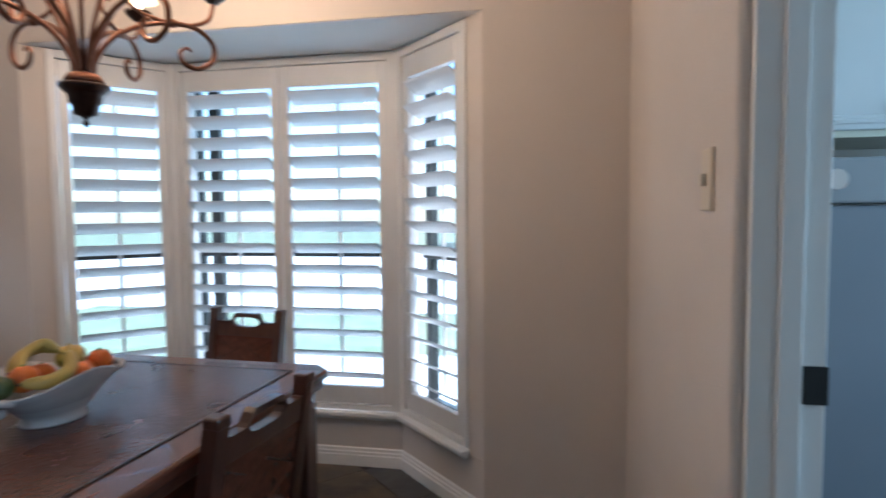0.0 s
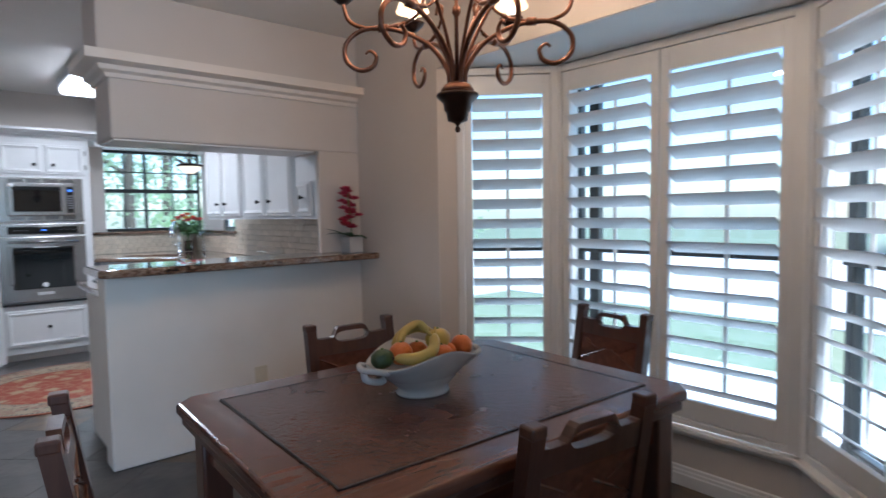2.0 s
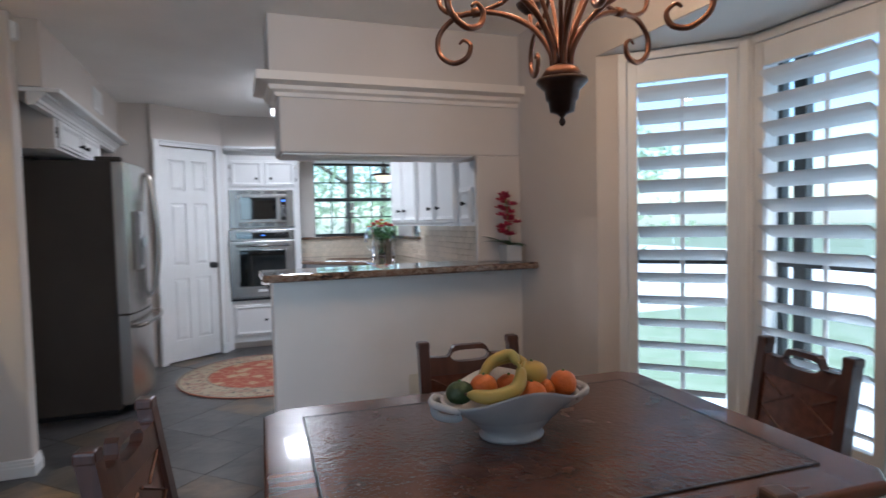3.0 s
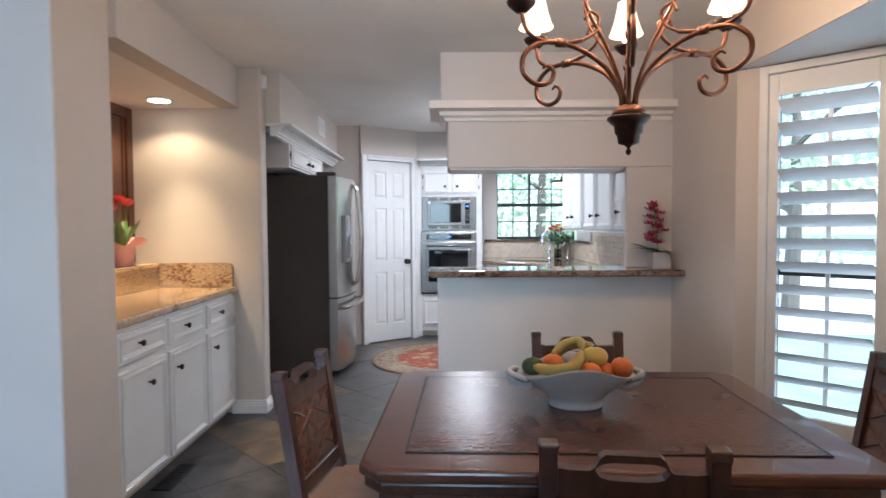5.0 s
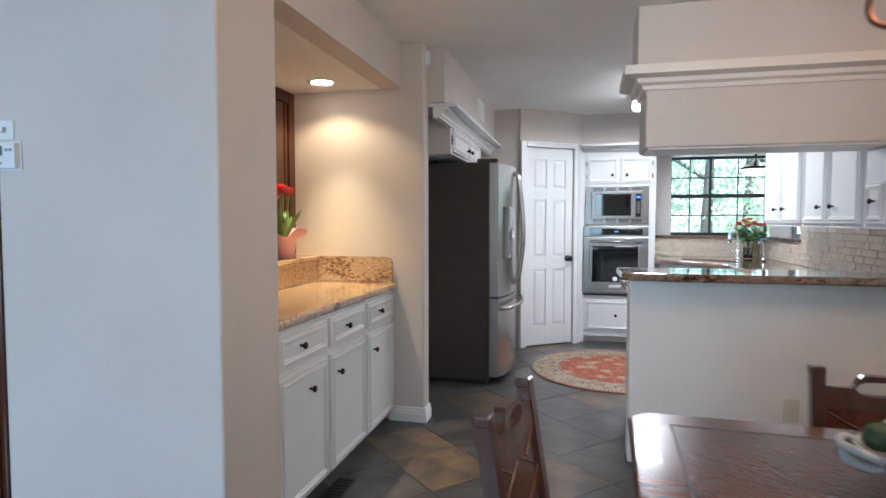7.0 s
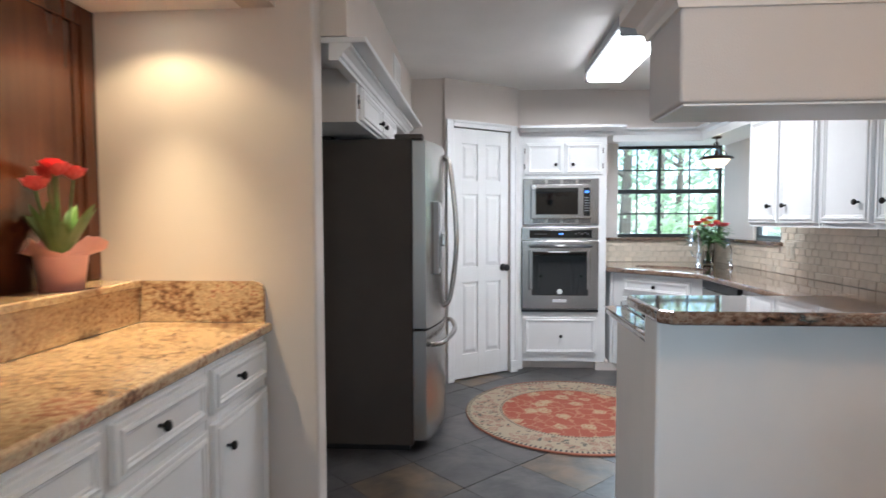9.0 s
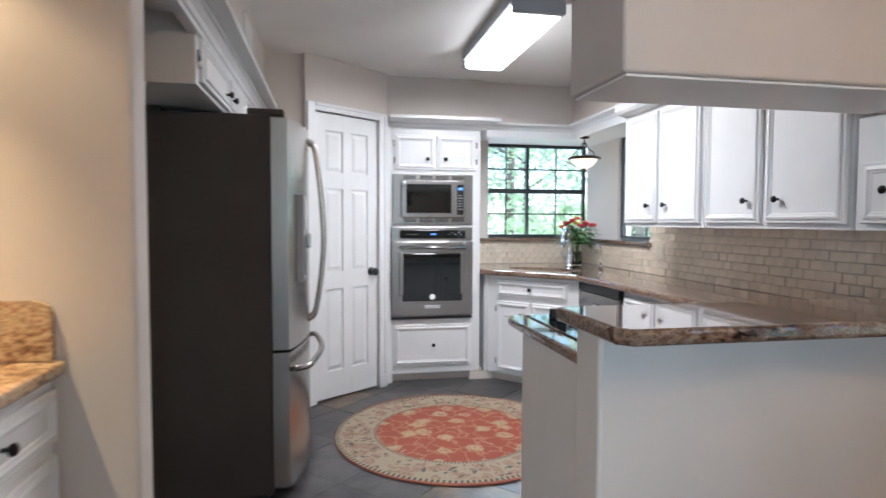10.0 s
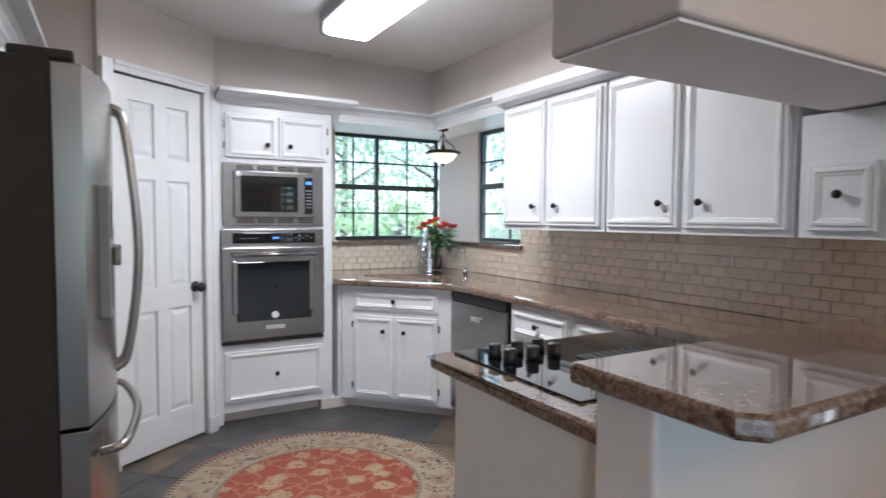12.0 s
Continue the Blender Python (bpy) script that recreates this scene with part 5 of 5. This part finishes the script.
part("lever", tube([(0, 0, 0.04), (0.03, -0.01, 0.06)], 0.005, 8), "chrome", wt, "", True)

# ---- plants and flowers ----


def leaf_blade(bm, start, direction, length, width, droop, rng, fold=0.25):
    d = Vector(direction).normalized()
    side = d.cross(Vector((0, 0, 1)))
    side = side.normalized() if side.length > 0.01 else Vector((1, 0, 0))
    n, prev = 7, None
    for i in range(n + 1):
        u = i / n
        p = Vector(start) + d * length * u + Vector((0, 0, -droop * length * u * u))
        w = width * math.sin(math.pi * min(1.0, 0.08 + 0.92 * u)) * 0.5
        up = side.cross(d).normalized() * w * fold
        row = [bm.verts.new(p - side * w + up), bm.verts.new(p), bm.verts.new(p + side * w + up)]
        if prev:
            bm.faces.new((prev[0], prev[1], row[1], row[0]))
            bm.faces.new((prev[1], prev[2], row[2], row[1]))
        prev = row
    return bm


def blossom_mesh(bm, c, r, petals, rng, cup=0.5):
    c = Vector(c)
    for layer, (k, lift) in enumerate(((1.0, cup), (0.72, cup + 0.5))):
        for i in range(petals):
            a = 2 * math.pi * (i + 0.5 * layer) / petals + rng.uniform(-0.15, 0.15)
            d = Vector((math.cos(a), math.sin(a), lift)).normalized()
            s = Vector((-math.sin(a), math.cos(a), 0))
            b0 = bm.verts.new(c)
            pts = [c + d * r * k * 0.55 - s * r * 0.38 * k, c + d * r * k * 1.0 - s * r * 0.2 * k + Vector((0, 0, r * 0.2)), c + d * r * k * 1.0 + s * r * 0.2 * k + Vector((0, 0, r * 0.2)), c + d * r * k * 0.55 + s * r * 0.38 * k]
            vs = [bm.verts.new(p) for p in pts]
            bm.faces.new((b0, *vs))
    return bm


rng = random.Random(11)
va = thing("flower_vase", -6.33, 2.43, 0.905, 0, "glass vase with red and orange flower bouquet", "vase of flowers")
part("vase", lathe([(0.0, 0.0), (0.042, 0.0), (0.045, 0.01), (0.048, 0.19), (0.054, 0.20), (0.051, 0.20), (0.045, 0.19), (0.041, 0.014), (0, 0.012)], 24), "vaseglass", va, "clear glass vase", True)
stems = bmesh.new()
greens = bmesh.new()
for k in range(22):
    a, r = rng.uniform(0, 6.283), rng.uniform(0.02, 0.18)
    top = (r * math.cos(a), r * math.sin(a), rng.uniform(0.30, 0.40) - r * 0.35)
    tube(bez([(0.02 * math.cos(a + 2.5), 0.02 * math.sin(a + 2.5), 0.02), (0.015 * math.cos(a), 0.015 * math.sin(a), 0.19), top], 8), 0.003, 5, stems)
for k in range(150):
    a, r, z = rng.uniform(0, 6.283), rng.uniform(0.01, 0.10), rng.uniform(0.18, 0.34)
    leaf_blade(greens, (r * math.cos(a), r * math.sin(a), z), (math.cos(a), math.sin(a), rng.uniform(-0.2, 0.9)), rng.uniform(0.08, 0.16), rng.uniform(0.022, 0.042), rng.uniform(0.1, 0.5), rng)
part("stems", stems, "leaf", va)
part("foliage", greens, "leaf", va, "bushy green leaves")
for k in range(18):
    a, r = 2.4 * k, 0.036 * math.sqrt(k)
    bm = blossom_mesh(bmesh.new(), (r * math.cos(a), r * math.sin(a), 0.40 - r * 0.45 + rng.uniform(-0.01, 0.02)), rng.uniform(0.032, 0.048), 7, rng)
    part("flower", bm, "yellowflower" if k in (5, 9) else ("redflower" if k % 3 else "orangeflower"), va)

oc = thing("potted_orchid", -2.86, 2.37, 1.046, 0, "crimson orchid in a small white square pot", "orchid")
part("pot", prism([(-0.042, -0.042), (0.042, -0.042), (0.042, 0.042), (-0.042, 0.042)], 0, 0.085, 0.005), "ceramic", oc, "small white square pot")
bm = bmesh.new()
for a, l, dr in ((0.3, 0.10, 0.5), (2.2, 0.09, 0.5), (3.5, 0.14, 0.35), (4.7, 0.16, 0.3), (5.4, 0.13, 0.2), (1.4, 0.09, 0.5), (4.2, 0.15, 0.1)):
    leaf_blade(bm, (0, 0, 0.08), (math.cos(a), math.sin(a), 0.45), l * 1.1, 0.042, dr, rng)
part("leaves", bm, "darkleaf", oc, "strap-shaped dark leaves")
part("flower_stem", tube(bez([(0, 0, 0.08), (0.0, -0.01, 0.18), (0.005, -0.025, 0.31)], 10), 0.003, 6), "leaf", oc)
for k in range(17):
    z = 0.13 + k * 0.0125
    bm = blossom_mesh(bmesh.new(), (rng.uniform(-0.03, 0.03), -0.012 + rng.uniform(-0.045, 0.04), z), rng.uniform(0.03, 0.042), 5, rng, 0.2)
    part("flower", bm, "orchid", oc)
oc.scale = (1.2, 1.2, 1.2)

TPX, TPY = -2.955, -1.05
tp = thing("potted_tulips", TPX, TPY, 1.075, 0, "red tulips in a pink foil-wrapped pot", "potted flowers")
part("pot", lathe([(0, 0), (0.052, 0), (0.066, 0.095), (0.070, 0.10), (0.062, 0.10), (0, 0.085)], 28), "pinkfoil", tp, "pink wrapped pot", True)
bm = bmesh.new()
ringa, ringb = [], []
for i in range(28):
    a = 2 * math.pi * i / 28
    ringa.append(bm.verts.new((0.064 * math.cos(a), 0.064 * math.sin(a), 0.092)))
    w = 0.098 + 0.022 * math.sin(4 * a + 0.6) + rng.uniform(-0.004, 0.004)
    ringb.append(bm.verts.new((w * math.cos(a), w * math.sin(a), 0.125 + 0.022 * math.sin(4 * a + 2.0))))
for i in range(28):
    bm.faces.new((ringa[i], ringa[(i + 1) % 28], ringb[(i + 1) % 28], ringb[i]))
part("wrapping", bm, "pinkfoil", tp, "ruffled pink paper collar", True)
bm = bmesh.new()
for k in range(15):
    a = rng.uniform(0, 6.283)
    leaf_blade(bm, (0.02 * math.cos(a), 0.02 * math.sin(a), 0.09), (math.cos(a) * 0.5, math.sin(a) * 0.5, 1.0), rng.uniform(0.13, 0.20), rng.uniform(0.03, 0.045), 0.12, rng)
part("leaves", bm, "leaf", tp, "broad upright green leaves")
for k, (dx, dy, z) in enumerate(((0.02, 0.0, 0.315), (-0.03, 0.02, 0.30), (0.045, 0.03, 0.305), (0.07, -0.01, 0.265), (0.0, -0.03, 0.30))):
    part("flower_stem", tube([(dx * 0.3, dy * 0.3, 0.09), (dx, dy, z)], 0.003, 5), "leaf", tp)
    part("flower", blossom_mesh(blossom_mesh(bmesh.new(), (dx, dy, z), 0.042, 9, rng, 0.7), (dx, dy, z + 0.008), 0.03, 8, rng, 1.4), "redflower", tp)

tp.scale = (1.28, 1.28, 1.28)

# ---- small fittings ----


def plate(name, x, y, z, rz, w, h, label, cat, mat, extra):
    th = thing(name, x, y, z, rz, label, cat)
    part("cover_plate", cuboid(-w / 2, w / 2, -0.0065, 0, -h / 2, h / 2, 0.003), mat, th)
    for e in extra:
        part(e[0], cuboid(*e[1:7], 0.0015), e[7], th)
    return th


plate("wall_outlet", -2.95, 1.775, 0.345, 90, 0.075, 0.118, "beige electrical outlet on the half wall", "outlet", "plate",
      [("socket", -0.018, 0.018, -0.010, -0.006, 0.008, 0.042, "plate"), ("socket", -0.018, 0.018, -0.010, -0.006, -0.042, -0.008, "plate")])
plate("wall_outlet", -5.345, 2.632, 1.085, 0, 0.115, 0.118, "beige double switch and outlet plate on tiles", "outlet", "plate",
      [("rocker", -0.045, -0.012, -0.010, -0.006, -0.035, 0.035, "plate"), ("socket", 0.012, 0.045, -0.010, -0.006, -0.035, 0.035, "plate")])
plate("light_switch", 0.555, 1.36, 1.346, -90, 0.075, 0.118, "ivory light switch on the wall", "light switch", "plate",
      [("toggle", -0.006, 0.006, -0.018, -0.006, -0.012, 0.012, "plate")])
th = plate("thermostat", -1.42, -1.29, 1.538, 90, 0.13, 0.105, "white digital thermostat on the wall", "thermostat", "whiteplastic",
           [("housing", -0.058, 0.058, -0.026, -0.006, -0.045, 0.045, "whiteplastic"), ("screen", -0.048, 0.005, -0.028, -0.025, 0.0, 0.035, "lcd"),
            ("button", 0.018, 0.03, -0.029, -0.025, 0.015, 0.025, "fixture"), ("button", 0.036, 0.048, -0.029, -0.025, 0.015, 0.025, "fixture"),
            ("button", -0.04, -0.025, -0.029, -0.025, -0.032, -0.022, "fixture"), ("button", -0.015, 0.0, -0.029, -0.025, -0.032, -0.022, "fixture")])
plate("wall_sensor", -1.42, -1.298, 1.632, 90, 0.085, 0.07, "small white sensor box over the thermostat", "sensor", "whiteplastic",
      [("lens", -0.01, 0.01, -0.022, -0.006, -0.01, 0.01, "whiteplastic")])
plate("door_chime", -3.36, -0.245, 2.34, 180, 0.055, 0.10, "small white alarm sensor on the wall end", "sensor", "whiteplastic",
      [("cover", -0.022, 0.022, -0.025, -0.006, -0.042, 0.042, "whiteplastic")])
vt = thing("air_vent", -4.81, -0.139, 2.27, 180, "white wall air vent above the refrigerator", "vent")
part("frame", rings(bmesh.new(), -0.15, 0.15, -0.085, 0.085, [(0, 0), (0.002, -0.008), (0.018, -0.010), (0.02, -0.002)]), "white", vt)
for k in range(9):
    part("slat", cuboid(-0.13 + k * 0.03, -0.112 + k * 0.03, -0.008, -0.003, -0.066, 0.066), "white", vt)
fv = thing("floor_vent", -2.25, -0.405, 0.0, 0, "dark metal floor register before the buffet", "vent")
part("frame", cuboid(-0.16, 0.16, -0.05, 0.05, 0.0, 0.006, 0.002), "black", fv)
for k in range(10):
    part("slat", cuboid(-0.145 + k * 0.03, -0.13 + k * 0.03, -0.04, 0.04, 0.006, 0.008), "black", fv)
wf = thing("door_frame_living", -1.48, -1.39, 0, 0, "dark stained wood door frame past the thermostat wall", kind="structure")
part("post", cuboid(-0.10, 0.062, -0.10, 0.045, 0, 2.12, 0.006), "panelwood", wf)
part("edge_bead", cuboid(0.05, 0.075, -0.02, 0.02, 0, 2.1, 0.004), "panelwood", wf)

# ---- utility room ----
ap = thing("utility_appliance", 1.30, 1.95, 0, 0, "tall grey laundry appliance in the utility room", "appliance")
part("body", cuboid(-0.36, 0.36, 0.0, 0.5, 0.02, 1.30, 0.012), "washer", ap)
part("control_console", cuboid(-0.35, 0.35, -0.012, 0.3, 1.305, 1.43, 0.008), "fixture", ap)
part("dial", lathe([(0.03, 0), (0.028, 0.02), (0, 0.021)], 16), "chrome", ap).matrix_local = pose(-0.28, -0.012, 1.37, 90)
cabinet("utility_cabinet", 0.86, 2.10, 0, 0.9, 0.385, 1.50, 2.3, [("door", 0.02, 0.44, 1.52, 2.28, [(0.40, 1.58)]), ("door", 0.455, 0.88, 1.52, 2.28, [(0.5, 1.58)])], "cream painted wall cabinet in the utility room", "", 0, "cream")

# ---- fillers that close the cabinet corners ----
structure(link("trim_filler_oven", prism([(-6.112, 0.768), (-6.06, 0.70), (-6.20, 0.62), (-6.45, 0.70), (-6.45, 0.762)], 0.0, 2.1), "cab"), "white filler strip beside the oven cabinet")
structure(link("trim_filler_sink", prism([(-6.105, 1.522), (-6.088, 1.540), (-6.4, 1.9), (-6.6, 1.6), (-6.6, 1.523)], 0.07, 0.862), "cab"), "white filler beside the sink cabinet")
structure(link("trim_filler_dishwasher", prism([(-5.498, 2.088), (-5.472, 2.088), (-5.472, 2.5), (-5.80, 2.4)], 0.07, 0.862), "cab"), "white filler between sink cabinet and dishwasher")
structure(box("trim_filler_toe", -6.40, -6.10, 1.40, 1.60, 0.0, 0.068, "wall"), "toe kick corner")

# ---- outside ----
structure(box("ground", -80, 80, -80, 80, -0.5, -0.3, "grass"), "green lawn around the house")
structure(box("terrace", -3.5, 3.0, 3.2, 6.2, -0.299, -0.24, "road"), "pale concrete terrace before the bay")
structure(box("road", -80, 80, 9.0, 22.0, -0.299, -0.28, "road"), "pale concrete street")
structure(box("driveway", -14.0, -7.6, -6, 9.0, -0.299, -0.275, "road"), "pale concrete driveway")


def tree(x, y, h, seed, spread, leaves=1500, low=0.3):
    r = random.Random(seed)
    th = thing("garden_tree", x, y, -0.3, 0, "leafy green garden tree outside the window", "tree", "garden trees")
    bm = tube(bez([(0, 0, -0.02), (0.05, 0.03, h * 0.3), (-0.05, 0.1, h * 0.6), (0.0, 0.05, h * 0.9)], 10), [0.16 * (1 - 0.08 * i) for i in range(11)], 8)
    for k in range(7):
        a, z = r.uniform(0, 6.28), h * r.uniform(0.3, 0.7)
        l = spread * r.uniform(0.5, 0.9)
        tube(bez([(0, 0, z), (math.cos(a) * l * 0.5, math.sin(a) * l * 0.5, z + 0.3 * l), (math.cos(a) * l, math.sin(a) * l, z + 0.5 * l)], 6), [0.06, 0.055, 0.05, 0.04, 0.03, 0.02, 0.012], 6, bm)
    part("trunk", bm, "bark", th)
    verts, faces = [], []
    for c in range(26):
        a, q = r.uniform(0, 6.28), math.sqrt(r.random())
        c0 = Vector((math.cos(a) * q * spread, math.sin(a) * q * spread, h * (low + (1 - low) * r.random())))
        rad = spread * r.uniform(0.22, 0.42)
        for k in range(leaves // 26):
            d = Vector((r.gauss(0, 1), r.gauss(0, 1), r.gauss(0, 0.8))).normalized() * rad * r.random() ** 0.4
            p = c0 + d
            s = r.uniform(0.05, 0.11)
            u = Vector((r.gauss(0, 1), r.gauss(0, 1), r.gauss(0, 1))).normalized()
            w = u.orthogonal().normalized()
            b = len(verts)
            verts += [p - u * s, p + w * s * 0.5, p + u * s, p - w * s * 0.5]
            faces.append((b, b + 1, b + 2, b + 3))
    me = bpy.data.meshes.new("crown")
    me.from_pydata([tuple(v) for v in verts], [], faces)
    me.materials.append(M["treeleaf"])
    cr = new("crown", me)
    cr.parent = th


for i, (x, y, h, s) in enumerate(((-13.5, 3.4, 6.0, 2.2), (-12.0, 6.2, 6.5, 2.4), (-16.5, 5.0, 8.0, 3.0), (-18.0, 2.0, 8.5, 3.2), (-15.5, 8.6, 8.0, 3.0), (-9.5, 7.2, 6.0, 2.0), (-21, 7, 9.0, 4.0), (-11.2, 4.4, 2.0, 0.9))):
    tree(x, y, h, i, s, 1700, 0.12)
ho = thing("neighbour_house", 1.5, 24, -0.3, 0, "pale brick house with grey roof across the street", "house")
part("wall", cuboid(-5, 5, 0, 7, 0, 2.8), "brickhouse", ho)
bm = bmesh.new()
pts = [(-5.5, -0.5, 2.8), (5.5, -0.5, 2.8), (5.5, 7.5, 2.8), (-5.5, 7.5, 2.8), (-3, 3.5, 5.0), (3, 3.5, 5.0)]
v = [bm.verts.new(p) for p in pts]
for f in ((0, 1, 5, 4), (1, 2, 5), (2, 3, 4, 5), (3, 0, 4), (3, 2, 1, 0)):
    bm.faces.new([v[i] for i in f])
part("roof", bm, "roof", ho)
for x in (-3.4, -1.0, 3.0):
    w = part("window", cuboid(x - 0.6, x + 0.6, -0.03, 0.02, 0.9, 2.2), "white", ho)
    part("pane", cuboid(x - 0.52, x + 0.52, -0.04, -0.028, 0.98, 2.12), "blackglass", w)
part("door", cuboid(0.7, 1.7, -0.03, 0.02, 0.1, 2.2), "white", ho)

# ---- floor of slate tiles laid on the diagonal ----
floor = structure(box("floor", -7.2, 4.2, -5.3, 3.1, -0.06, -0.007, "grout"), "grey slate tile floor laid on the diagonal")
rng = random.Random(4)
TS = 0.405
tile_meshes = []
for k in range(8):
    g = 0.0011
    bm = prism([(-TS / 2 + g + rng.uniform(0, 0.002), -TS / 2 + g), (TS / 2 - g, -TS / 2 + g + rng.uniform(0, 0.002)), (TS / 2 - g - rng.uniform(0, 0.002), TS / 2 - g), (-TS / 2 + g, TS / 2 - g - rng.uniform(0, 0.002))], -0.007, 0.0)
    me = bpy.data.meshes.new("slate_tile")
    bmesh.ops.recalc_face_normals(bm, faces=bm.faces)
    bm.to_mesh(me)
    bm.free()
    me.materials.append(M["slate_rust" if k in (2, 6) else "slate"])
    tile_meshes.append(me)
spots = []
for i in range(-30, 30):
    for j in range(-30, 30):
        x = -2.95 + (i - j) * TS * math.sqrt(0.5)
        y = 0.9 + (i + j) * TS * math.sqrt(0.5)
        inside = -6.6 < x < 0.75 and -0.8 < y < 3.1 or -2.0 < x < 0.6 and -2.6 < y <= -0.8
        if inside:
            spots.append((x, y))
for x, y in spots:
    ob = new("slate_tile", tile_meshes[rng.randrange(8)])
    ob.parent = floor
    ob.location = (x, y, rng.uniform(-0.0012, 0.0))
    ob.rotation_euler = (0, 0, radians(45 + 90 * rng.randrange(4)))

# ---- glazed tiles of the backsplash ----
TW, TH = 0.076, 0.0505
wt_meshes = []
for k in range(3):
    bm = cuboid(-TW / 2 + 0.0012, TW / 2 - 0.0012, -0.007 - 0.0022 * k, 0, -TH / 2 + 0.001, TH / 2 - 0.001)
    edges = [e for e in bm.edges if all(v.co.y < -0.005 for v in e.verts)]
    bmesh.ops.bevel(bm, geom=edges, offset=0.0025, segments=1, affect="EDGES")
    me = bpy.data.meshes.new("wall_tile")
    bmesh.ops.recalc_face_normals(bm, faces=bm.faces)
    bm.to_mesh(me)
    bm.free()
    me.materials.append(M["tile"])
    wt_meshes.append(me)


def tiled(owner, x0, x1, z0, z1, place):
    rows = int((z1 - z0) / TH + 0.02)
    for r in range(rows):
        x = x0 + TW * (0.5 if r % 2 else 1.0) - TW / 2
        while x + TW / 2 < x1 + 0.03:
            if x - TW / 2 > x0 - 0.005:
                ob = new("wall_tile", wt_meshes[rng.choice((0, 0, 1, 2))])
                ob.parent = owner
                ob.matrix_world = place(x, z0 + (r + 0.5) * TH) @ Matrix.Rotation(rng.uniform(-0.035, 0.035), 4, "Z") @ Matrix.Rotation(rng.uniform(-0.03, 0.03), 4, "X")
            x += TW


low, mid, back = (bpy.data.objects[n] for n in ("wall_kitchen_low", "wall_kitchen_mid", "wall_sink_back_low"))
tiled(low, -6.69, -5.50, 0.906, 1.112, lambda x, z: pose(x, 2.64, z))
tiled(mid, -5.50, -3.20, 0.906, 1.264, lambda x, z: pose(x, 2.64, z))
tiled(back, 1.55, 2.62, 0.906, 1.112, lambda y, z: pose(-6.70, y, z, 0, 0, 90))
